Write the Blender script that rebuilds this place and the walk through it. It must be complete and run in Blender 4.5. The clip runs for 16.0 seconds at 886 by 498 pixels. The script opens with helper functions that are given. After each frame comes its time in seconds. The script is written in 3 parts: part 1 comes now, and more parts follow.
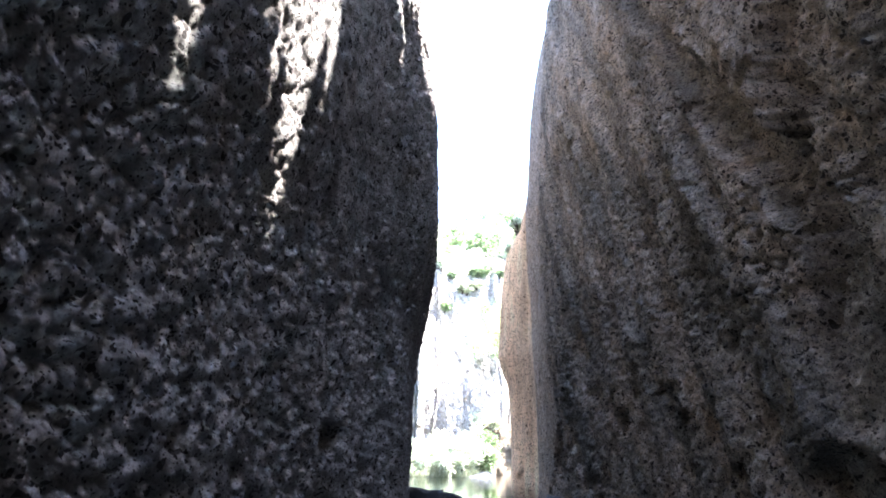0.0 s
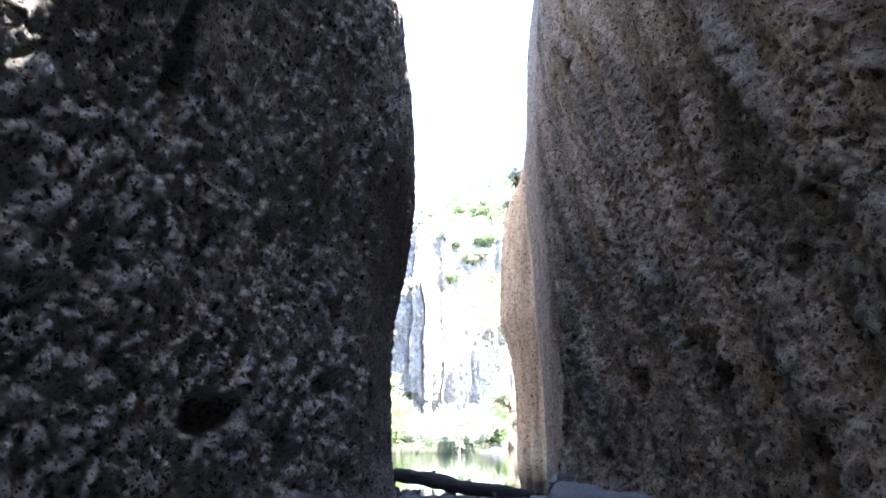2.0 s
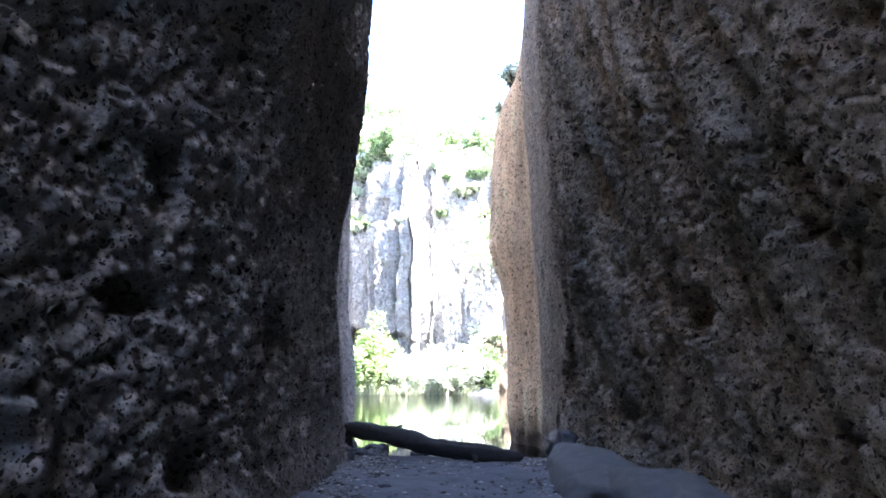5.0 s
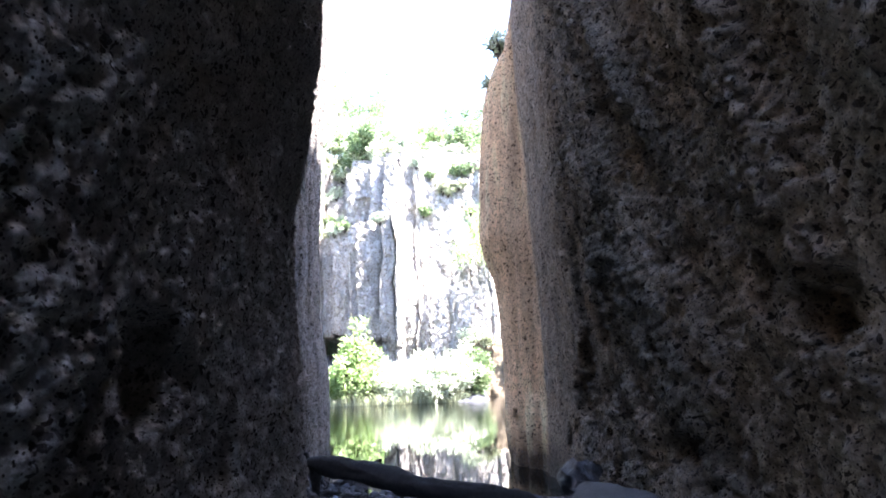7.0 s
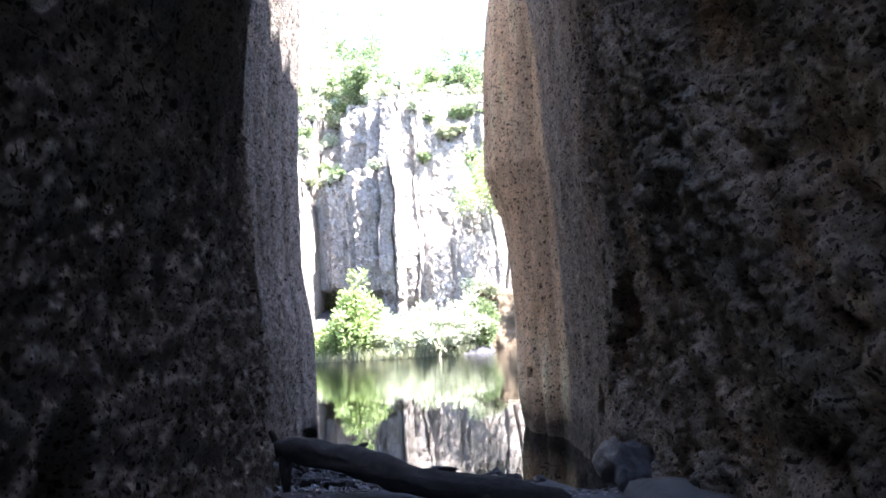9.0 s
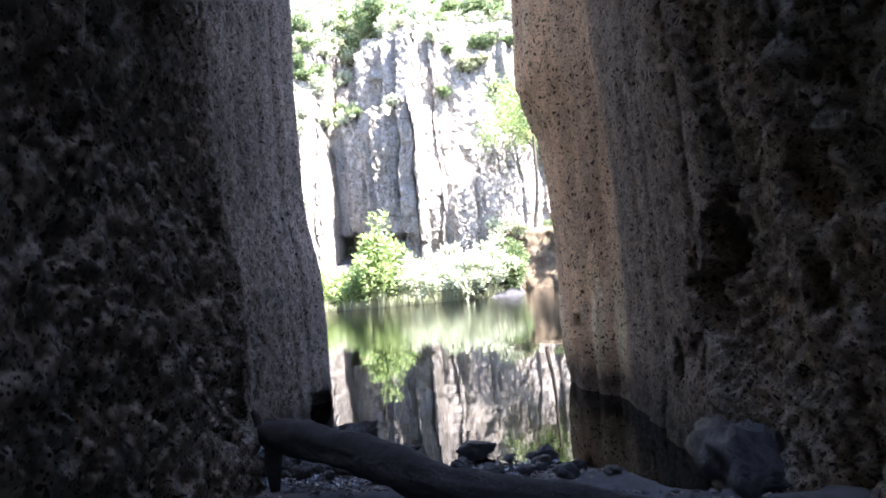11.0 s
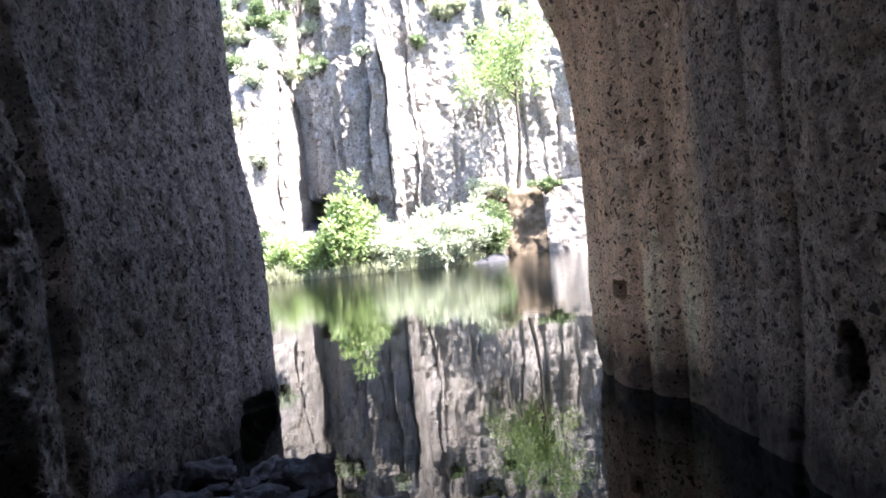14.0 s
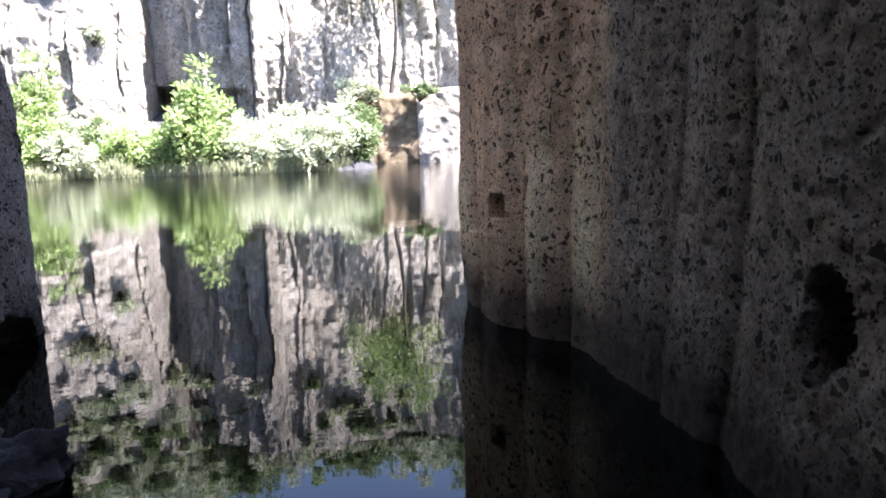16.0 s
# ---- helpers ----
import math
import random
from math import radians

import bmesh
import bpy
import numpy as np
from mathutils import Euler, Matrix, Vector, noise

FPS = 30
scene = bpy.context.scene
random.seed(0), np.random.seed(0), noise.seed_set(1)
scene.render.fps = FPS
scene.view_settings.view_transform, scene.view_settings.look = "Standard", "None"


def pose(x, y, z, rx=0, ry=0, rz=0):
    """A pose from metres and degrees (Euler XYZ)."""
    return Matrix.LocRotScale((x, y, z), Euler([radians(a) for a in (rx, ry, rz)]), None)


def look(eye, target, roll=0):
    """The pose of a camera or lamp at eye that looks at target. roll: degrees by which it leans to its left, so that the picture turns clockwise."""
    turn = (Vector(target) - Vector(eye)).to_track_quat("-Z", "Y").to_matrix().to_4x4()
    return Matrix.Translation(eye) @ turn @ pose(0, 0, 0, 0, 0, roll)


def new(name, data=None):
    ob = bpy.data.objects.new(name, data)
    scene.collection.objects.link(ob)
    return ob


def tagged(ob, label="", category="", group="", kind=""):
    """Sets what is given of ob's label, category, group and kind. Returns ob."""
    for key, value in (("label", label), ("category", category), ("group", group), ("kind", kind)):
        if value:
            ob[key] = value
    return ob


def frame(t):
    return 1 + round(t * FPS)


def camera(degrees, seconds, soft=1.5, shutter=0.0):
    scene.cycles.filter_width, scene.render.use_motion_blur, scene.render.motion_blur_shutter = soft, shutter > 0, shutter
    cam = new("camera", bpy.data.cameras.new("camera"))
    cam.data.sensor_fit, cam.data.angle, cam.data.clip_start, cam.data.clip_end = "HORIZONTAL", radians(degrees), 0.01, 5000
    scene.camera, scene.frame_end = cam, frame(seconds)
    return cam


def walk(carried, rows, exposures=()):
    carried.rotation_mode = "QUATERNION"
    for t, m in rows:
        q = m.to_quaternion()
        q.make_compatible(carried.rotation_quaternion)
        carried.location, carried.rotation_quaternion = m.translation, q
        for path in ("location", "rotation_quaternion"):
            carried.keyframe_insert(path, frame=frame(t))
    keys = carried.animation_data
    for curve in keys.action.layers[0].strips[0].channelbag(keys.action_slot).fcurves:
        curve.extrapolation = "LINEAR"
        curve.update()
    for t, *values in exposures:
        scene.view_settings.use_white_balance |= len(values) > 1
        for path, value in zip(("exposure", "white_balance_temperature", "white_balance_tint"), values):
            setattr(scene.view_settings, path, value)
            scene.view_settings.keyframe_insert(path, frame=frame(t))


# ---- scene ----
cam = camera(65.5, 16.0, soft=1.7)
METRES, EYE, TILT, LEAN, TURN = 16.0, 1.5, -2.96, 0.68, 0.0
ROWS = [
    (0.0, 0.0000, 0.0000, 0.0000, -0.53, 19.06, -1.88),
    (0.5, 0.0069, 0.0344, 0.0010, -3.66, 16.12, -1.74),
    (1.0, 0.0154, 0.0691, 0.0033, -0.22, 16.62, 0.10),
    (1.5, 0.0216, 0.1029, 0.0057, -3.58, 15.76, -0.73),
    (2.0, 0.0320, 0.1339, 0.0083, 0.86, 17.07, -0.29),
    (2.5, 0.0367, 0.1673, 0.0106, 1.21, 15.53, 2.02),
    (3.0, 0.0445, 0.2009, 0.0117, 2.05, 15.32, 0.90),
    (3.5, 0.0477, 0.2354, 0.0119, 1.70, 10.22, 1.83),
    (4.0, 0.0528, 0.2678, 0.0138, 1.55, 10.15, 0.78),
    (6.5, 0.0528, 0.4289, 0.0338, -0.37, 16.42, -1.17),
    (7.0, 0.0529, 0.4607, 0.0372, -0.52, 12.60, 1.28),
    (7.5, 0.0545, 0.4928, 0.0384, 1.55, 10.88, 1.12),
    (8.0, 0.0548, 0.5227, 0.0436, -1.43, 10.36, 1.37),
    (8.5, 0.0576, 0.5555, 0.0451, 2.10, 10.86, 2.03),
    (9.0, 0.0565, 0.5867, 0.0472, -0.12, 8.58, 2.46),
    (9.5, 0.0564, 0.6158, 0.0484, 3.68, 10.74, 3.05),
    (10.0, 0.0542, 0.6462, 0.0483, 2.29, 4.75, 4.62),
    (12.5, 0.0542, 0.7934, 0.0569, 2.27, 3.19, 2.64),
    (13.0, 0.0488, 0.8270, 0.0516, 4.88, -0.57, 4.63),
    (13.5, 0.0400, 0.8547, 0.0514, 0.59, 1.13, 0.28),
    (14.0, 0.0381, 0.8837, 0.0490, -0.13, 1.16, 4.64),
    (14.5, 0.0357, 0.9143, 0.0454, -3.34, -3.39, 1.92),
    (15.0, 0.0448, 0.9366, 0.0437, -6.90, -3.53, 3.55),
    (15.5, 0.0532, 0.9582, 0.0393, -6.84, -7.01, 0.41),
    (16.0, 0.0581, 0.9813, 0.0426, -10.75, -6.80, 1.08),
]
walk(cam, [(t, pose(0, 0, EYE, TILT, LEAN, TURN) @ pose(METRES * x, METRES * y, METRES * z, 90 + pitch, roll, yaw)) for t, x, y, z, yaw, pitch, roll in ROWS],
     [(0.0, 4.4, 5850, 17), (4.0, 4.42, 5850, 18), (7.0, 3.95, 6000, 20), (10.0, 3.5, 6200, 21), (12.5, 3.3, 6250, 21), (14.0, 3.2, 6250, 21), (16.0, 3.1, 6250, 21)])
# ---- world and sun ----
SUN = Vector((0.42, -0.23, 0.878)).normalized()
world = bpy.data.worlds.new("sky")
scene.world = world
world.use_nodes = True
wn = world.node_tree
sky = wn.nodes.new("ShaderNodeTexSky")
sky.sky_type, sky.sun_disc = "NISHITA", False
sky.sun_elevation = math.asin(SUN.z)
sky.sun_rotation = math.atan2(SUN.x, SUN.y)
wn.links.new(sky.outputs[0], wn.nodes["Background"].inputs[0])
wn.nodes["Background"].inputs[1].default_value = 0.12
sun = new("sun", bpy.data.lights.new("sun", "SUN"))
sun.data.energy, sun.data.angle, sun.data.color = 5.0, radians(0.5), (1.0, 0.95, 0.87)
sun.matrix_world = look((30, -20, 80), Vector((30, -20, 80)) - SUN)


# ---- materials ----
def material(name):
    m = bpy.data.materials.new(name)
    m.use_nodes = True
    nt = m.node_tree
    return m, nt, nt.nodes["Principled BSDF"]


def node(nt, kind, **values):
    n = nt.nodes.new("ShaderNode" + kind)
    for k, v in values.items():
        n.inputs[k.replace("_", " ")].default_value = v
    return n


def coords(nt, scale=(1, 1, 1)):
    g = nt.nodes.new("ShaderNodeNewGeometry")
    mp = nt.nodes.new("ShaderNodeMapping")
    mp.inputs["Scale"].default_value = scale
    nt.links.new(g.outputs["Position"], mp.inputs["Vector"])
    return mp.outputs[0]


def noise_tex(nt, scale, detail=6, rough=0.6, stretch=(1, 1, 1)):
    n = node(nt, "TexNoise", Scale=scale, Detail=detail, Roughness=rough)
    nt.links.new(coords(nt, stretch), n.inputs["Vector"])
    return n.outputs[0]


def ramp(nt, fac, stops):
    r = nt.nodes.new("ShaderNodeValToRGB")
    el = r.color_ramp.elements
    while len(el) < len(stops):
        el.new(0.5)
    for e, (p, c) in zip(el, stops):
        e.position, e.color = p, (*c, 1) if len(c) == 3 else c
    nt.links.new(fac, r.inputs[0])
    return r.outputs[0]


def mix(nt, fac, a, b, blend="MIX"):
    m = nt.nodes.new("ShaderNodeMix")
    m.data_type, m.blend_type = "RGBA", blend
    for sock, v in ((m.inputs[0], fac), (m.inputs[6], a), (m.inputs[7], b)):
        if isinstance(v, (int, float)):
            sock.default_value = v
        elif isinstance(v, tuple):
            sock.default_value = (*v, 1)
        else:
            nt.links.new(v, sock)
    return m.outputs[2]


def bump(nt, bsdf, height, strength, distance, below=None):
    b = node(nt, "Bump", Strength=strength, Distance=distance)
    nt.links.new(height, b.inputs["Height"])
    if below is not None:
        nt.links.new(below, b.inputs["Normal"])
    nt.links.new(b.outputs[0], bsdf.inputs["Normal"])
    return b.outputs[0]


def rock_material(name, dark, mid, light, tint, tan_and_bounce=None, pit=19.0, streak=0.3, clast=11.0, scale=1.0, pit_shade=0.22, speckle=1.0, algae=None, streaks=None, patches=None, wet=None):
    """Weathered tuff: mottled tones, clasts of pumice and dark stone, streaks, pits with shade painted into their
    colour; one stretch (from y, to y, colour) is tan rock with bounced light put into its tone.
    """
    m, nt, bs = material(name)
    c = ramp(nt, noise_tex(nt, 4.5 * scale, 10, 0.75), [(0.28, dark), (0.48, mid), (0.72, light)])
    if patches:
        c = mix(nt, ramp(nt, noise_tex(nt, 1.5, 9, 0.7), [(0.52, (0, 0, 0)), (0.66, (0.75, 0.75, 0.75))]), c, patches)
    c = mix(nt, ramp(nt, noise_tex(nt, 0.6 * scale, 8, 0.7), [(0.47, (0, 0, 0)), (0.68, (0.6, 0.6, 0.6))]), c, tint)
    c = mix(nt, streak, c, ramp(nt, noise_tex(nt, 1.7 * scale, 7, 0.62, (1, 1, 0.1)), streaks or [(0.36, tuple(v * 0.4 for v in dark)), (0.62, light)]))
    if algae:
        g = nt.nodes.new("ShaderNodeNewGeometry")
        mp = nt.nodes.new("ShaderNodeMapping")
        mp.vector_type = "TEXTURE"
        mp.inputs["Rotation"].default_value = (radians(-38), 0, 0)
        mp.inputs["Scale"].default_value = (1, 1, 5)
        nt.links.new(g.outputs["Position"], mp.inputs["Vector"])
        al = node(nt, "TexNoise", Scale=1.1, Detail=7, Roughness=0.6)
        nt.links.new(mp.outputs[0], al.inputs["Vector"])
        sy = nt.nodes.new("ShaderNodeSeparateXYZ")
        nt.links.new(g.outputs["Position"], sy.inputs[0])
        # Covers only the rough stretch, fading out between y 16.6 and 17.5.
        rough_stretch = node(nt, "MapRange", From_Min=17.5, From_Max=16.6)
        nt.links.new(sy.outputs["Y"], rough_stretch.inputs["Value"])
        cover = mix(nt, 1.0, ramp(nt, al.outputs[0], [(0.44, (0, 0, 0)), (0.60, (0.8, 0.8, 0.8))]), rough_stretch.outputs[0], "MULTIPLY")
        c = mix(nt, cover, c, algae)
    # Tan pier rock, brightened and warmed in colour to stand in for bounced light.
    if tan_and_bounce:
        g = nt.nodes.new("ShaderNodeSeparateXYZ")
        nt.links.new(coords(nt), g.inputs[0])
        r = node(nt, "MapRange", From_Min=tan_and_bounce[0], From_Max=tan_and_bounce[1])
        nt.links.new(g.outputs["Y"], r.inputs["Value"])
        f = mix(nt, 1.0, r.outputs[0], ramp(nt, noise_tex(nt, 1.3, 5, 0.6, (1, 1, 0.2)), [(0.3, (0.45, 0.45, 0.45)), (0.6, (1, 1, 1))]), "MULTIPLY")
        planed = ramp(nt, noise_tex(nt, 2.4, 7, 0.65, (1, 1, 0.16)), [(0.3, tuple(v * 0.55 for v in tan_and_bounce[2])), (0.52, tan_and_bounce[2]), (0.75, tuple(min(1, v * 1.45) for v in tan_and_bounce[2]))])
        c = mix(nt, f, c, planed)
    v = node(nt, "TexVoronoi", Scale=clast * scale, Randomness=1.0)
    w = nt.nodes.new("ShaderNodeVectorMath")
    w.operation = "ADD"
    wn2 = node(nt, "TexNoise", Scale=9 * scale, Detail=4)
    nt.links.new(coords(nt), wn2.inputs["Vector"])
    sc = nt.nodes.new("ShaderNodeVectorMath")
    sc.operation = "SCALE"
    sc.inputs["Scale"].default_value = 0.2 / scale
    nt.links.new(wn2.outputs["Color"], sc.inputs[0])
    nt.links.new(coords(nt), w.inputs[0])
    nt.links.new(sc.outputs[0], w.inputs[1])
    nt.links.new(w.outputs[0], v.inputs["Vector"])
    cell = nt.nodes.new("ShaderNodeSeparateColor")
    nt.links.new(v.outputs["Color"], cell.inputs[0])
    c = mix(nt, 0.8 * speckle, c, ramp(nt, cell.outputs[0], [(0.0, (0.6, 0.59, 0.58)), (0.55, (0.95, 0.95, 0.95)), (0.9, (1.0, 1.0, 1.0)), (1.0, (1.22, 1.2, 1.16))]), "MULTIPLY")
    grain = noise_tex(nt, 30 * scale, 7, 0.75)
    # Low grain is darkened too, partly standing in for crevice shade.
    c = mix(nt, 0.85 * speckle, c, ramp(nt, grain, [(0.34, (0.22, 0.21, 0.2)), (0.5, (0.85, 0.85, 0.85)), (0.68, (1.35, 1.35, 1.33))]), "MULTIPLY")
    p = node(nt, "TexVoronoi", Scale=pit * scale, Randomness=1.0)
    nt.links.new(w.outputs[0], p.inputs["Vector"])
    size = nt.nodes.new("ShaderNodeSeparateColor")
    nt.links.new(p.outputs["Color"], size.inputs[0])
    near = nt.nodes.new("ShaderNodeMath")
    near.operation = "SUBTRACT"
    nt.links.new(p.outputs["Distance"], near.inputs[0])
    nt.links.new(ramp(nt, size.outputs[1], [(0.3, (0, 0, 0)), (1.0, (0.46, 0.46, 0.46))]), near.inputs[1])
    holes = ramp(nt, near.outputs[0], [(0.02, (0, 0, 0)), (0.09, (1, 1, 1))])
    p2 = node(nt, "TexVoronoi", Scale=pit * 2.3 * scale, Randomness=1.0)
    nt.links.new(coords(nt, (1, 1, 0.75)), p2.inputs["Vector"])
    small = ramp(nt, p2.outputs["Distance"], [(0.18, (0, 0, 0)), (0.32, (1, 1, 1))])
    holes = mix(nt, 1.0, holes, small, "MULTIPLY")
    if tan_and_bounce:
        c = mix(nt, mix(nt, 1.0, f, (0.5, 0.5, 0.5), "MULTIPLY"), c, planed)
    # Shade inside the pits, multiplied into the rock colour.
    c = mix(nt, 1.0, c, ramp(nt, holes, [(0.0, (pit_shade, pit_shade * 0.92, pit_shade * 0.86)), (1.0, (1, 1, 1))]), "MULTIPLY")
    bs.inputs["Roughness"].default_value = 0.93
    # Wet waterline band, coloured taller and darker than it is to deepen the water's reflection.
    if wet:
        g = nt.nodes.new("ShaderNodeSeparateXYZ")
        nt.links.new(coords(nt), g.inputs[0])
        edge = nt.nodes.new("ShaderNodeMath")
        edge.operation = "MULTIPLY_ADD"
        edge.inputs[1].default_value = -0.7
        nt.links.new(noise_tex(nt, 2.2, 6, 0.65), edge.inputs[0])
        nt.links.new(g.outputs["Z"], edge.inputs[2])
        tide = node(nt, "MapRange", From_Min=wet[0] - 0.35, From_Max=wet[1] - 0.35, To_Min=1.0, To_Max=0.0)
        nt.links.new(edge.outputs[0], tide.inputs["Value"])
        shore = node(nt, "MapRange", From_Min=15.6, From_Max=16.8)
        nt.links.new(g.outputs["Y"], shore.inputs["Value"])
        wet_and_dark = mix(nt, 1.0, tide.outputs[0], shore.outputs[0], "MULTIPLY")
        c = mix(nt, wet_and_dark, c, mix(nt, 1.0, c, (0.11, 0.105, 0.1), "MULTIPLY"))
        nt.links.new(ramp(nt, wet_and_dark, [(0.0, (0.93, 0.93, 0.93)), (1.0, (0.6, 0.6, 0.6))]), bs.inputs["Roughness"])
    nt.links.new(c, bs.inputs["Base Color"])
    bs.inputs["Specular IOR Level"].default_value = 0.2
    n1 = bump(nt, bs, holes, 1.0, 0.05 / scale)
    n2 = bump(nt, bs, noise_tex(nt, 13 * scale, 9, 0.72), 1.0, 0.09 / scale, n1)
    bump(nt, bs, grain, 0.8, 0.02 / scale, n2)
    return m


def plain_material(name, a, b, scale=8, rough=0.85, bumps=0.3, dist=0.02):
    m, nt, bs = material(name)
    f = noise_tex(nt, scale, 7, 0.65)
    nt.links.new(ramp(nt, f, [(0.3, a), (0.7, b)]), bs.inputs["Base Color"])
    bs.inputs["Roughness"].default_value = rough
    bump(nt, bs, noise_tex(nt, scale * 3, 6, 0.7), bumps, dist)
    return m


def leaf_material(name, a, b):
    m, nt, bs = material(name)
    g = nt.nodes.new("ShaderNodeNewGeometry")
    nt.links.new(ramp(nt, g.outputs["Random Per Island"], [(0.0, a), (1.0, b)]), bs.inputs["Base Color"])
    bs.inputs["Roughness"].default_value = 0.5
    tr = nt.nodes.new("ShaderNodeBsdfTranslucent")
    nt.links.new(ramp(nt, g.outputs["Random Per Island"], [(0.0, tuple(v * 1.3 for v in a)), (1.0, tuple(v * 1.3 for v in b))]), tr.inputs[0])
    mx = nt.nodes.new("ShaderNodeMixShader")
    mx.inputs[0].default_value = 0.35
    nt.links.new(bs.outputs[0], mx.inputs[1])
    nt.links.new(tr.outputs[0], mx.inputs[2])
    nt.links.new(mx.outputs[0], nt.nodes["Material Output"].inputs[0])
    return m


def chips(name, a, b, rough=0.85):
    """Loose pieces, each with its own tone."""
    m, nt, bs = material(name)
    g = nt.nodes.new("ShaderNodeNewGeometry")
    nt.links.new(ramp(nt, g.outputs["Random Per Island"], [(0.0, a), (0.7, tuple(0.6 * u + 0.4 * v for u, v in zip(a, b))), (1.0, b)]), bs.inputs["Base Color"])
    bs.inputs["Roughness"].default_value = rough
    return m


TUFF_L = rock_material("grey_tuff", (0.20, 0.178, 0.152), (0.30, 0.27, 0.232), (0.42, 0.385, 0.335), (0.20, 0.185, 0.165), streak=0.14, pit_shade=0.18, speckle=0.75, patches=(0.235, 0.25, 0.215), wet=(-0.1, 0.32))
TUFF_R = rock_material("brown_tuff", (0.20, 0.165, 0.125), (0.315, 0.262, 0.20), (0.45, 0.38, 0.30), (0.25, 0.20, 0.145), (19.7, 20.6, (0.97, 0.66, 0.39)), streak=0.22, pit_shade=0.16, algae=(0.115, 0.108, 0.085), patches=(0.34, 0.225, 0.13), wet=(0.0, 0.55))
CLIFF = rock_material("pale_cliff_rock", (0.22, 0.205, 0.18), (0.52, 0.495, 0.455), (0.74, 0.725, 0.70), (0.46, 0.415, 0.34), streak=0.44, scale=0.3, pit_shade=0.6, speckle=0.5,
                      streaks=[(0.30, (0.10, 0.095, 0.085)), (0.42, (0.33, 0.31, 0.275)), (0.5, (0.49, 0.45, 0.38)), (0.58, (0.52, 0.50, 0.47)), (0.72, (0.82, 0.80, 0.76))])
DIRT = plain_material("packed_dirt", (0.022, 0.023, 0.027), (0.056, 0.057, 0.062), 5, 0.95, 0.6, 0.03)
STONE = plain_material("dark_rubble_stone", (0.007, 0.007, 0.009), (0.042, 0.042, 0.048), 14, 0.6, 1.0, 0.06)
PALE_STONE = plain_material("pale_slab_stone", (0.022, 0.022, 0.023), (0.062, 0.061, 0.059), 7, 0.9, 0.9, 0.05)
GRAVEL = chips("grey_stone_chips", (0.016, 0.015, 0.015), (0.26, 0.24, 0.215))
WET_GRAVEL = chips("wet_stone_chips", (0.01, 0.01, 0.012), (0.07, 0.07, 0.075), 0.22)
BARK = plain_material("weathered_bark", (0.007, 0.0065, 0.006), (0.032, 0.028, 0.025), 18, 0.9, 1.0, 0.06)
TWIG = plain_material("grey_bark", (0.045, 0.038, 0.03), (0.12, 0.10, 0.08), 14, 0.9, 0.6, 0.02)
EARTH = plain_material("bank_earth", (0.06, 0.045, 0.028), (0.19, 0.15, 0.10), 3, 0.95, 0.7, 0.08)
# Paler than such foliage is: the sun's glare is put into the leaf colours.
LEAF_BRIGHT = leaf_material("bright_green_leaves", (0.16, 0.25, 0.08), (0.40, 0.49, 0.23))
LEAF_MID = leaf_material("green_leaves", (0.08, 0.135, 0.055), (0.23, 0.29, 0.14))
LEAF_GREY = leaf_material("silvery_green_leaves", (0.30, 0.35, 0.235), (0.58, 0.62, 0.48))
LEAF_DRY = leaf_material("pale_grass_blades", (0.24, 0.27, 0.16), (0.46, 0.48, 0.33))

WATER, nt, bs = material("still_pond_water")
bs.inputs["Base Color"].default_value = (0.0008, 0.001, 0.0005, 1)
bs.inputs["Roughness"].default_value = 0.015
bs.inputs["IOR"].default_value = 1.33
still = bump(nt, bs, noise_tex(nt, 1.8, 3, 0.5, (1, 1.7, 1)), 0.06, 0.02)
sep = nt.nodes.new("ShaderNodeSeparateXYZ")
nt.links.new(coords(nt), sep.inputs[0])
breeze = node(nt, "MapRange", From_Min=26.0, From_Max=40.0)
nt.links.new(sep.outputs["Y"], breeze.inputs["Value"])
ripple = mix(nt, 1.0, breeze.outputs[0], noise_tex(nt, 5.0, 4, 0.6, (1, 1.5, 1)), "MULTIPLY")
bump(nt, bs, ripple, 0.24, 0.03, still)


# ---- mesh helpers ----
def smooth(knots, q):
    """Eased curve through (place, value) knots."""
    xs, ys = np.array([k[0] for k in knots], float), np.array([k[1] for k in knots], float)
    q = np.clip(np.asarray(q, float), xs[0], xs[-1])
    i = np.clip(np.searchsorted(xs, q) - 1, 0, len(xs) - 2)
    f = (q - xs[i]) / (xs[i + 1] - xs[i])
    h = np.diff(xs)
    s = np.diff(ys) / h
    d = np.concatenate([[s[0]], np.where(s[:-1] * s[1:] > 0, 2 * s[:-1] * s[1:] / (s[:-1] + s[1:] + 1e-12 * (s[:-1] + s[1:] == 0)), 0), [s[-1]]])
    h = h[i]
    return ((2 * f**3 - 3 * f**2 + 1) * ys[i] + (f**3 - 2 * f**2 + f) * h * d[i]
            + (-2 * f**3 + 3 * f**2) * ys[i + 1] + (f**3 - f**2) * h * d[i + 1])


GRAD = np.random.RandomState(7).normal(size=(4096, 3))
GRAD /= np.linalg.norm(GRAD, axis=1)[:, None]


def perlin(p):
    """Gradient noise at rows of points, about -1 to 1."""
    i = np.floor(p).astype(np.int64)
    f = p - i
    u = f * f * f * (f * (f * 6 - 15) + 10)
    out = 0
    for dx in (0, 1):
        for dy in (0, 1):
            for dz in (0, 1):
                h = ((i[:, 0] + dx) * 73856093 ^ (i[:, 1] + dy) * 19349663 ^ (i[:, 2] + dz) * 83492791) & 0xFFFFFFF
                h = (h * 2654435761 >> 7) & 4095
                g = GRAD[h]
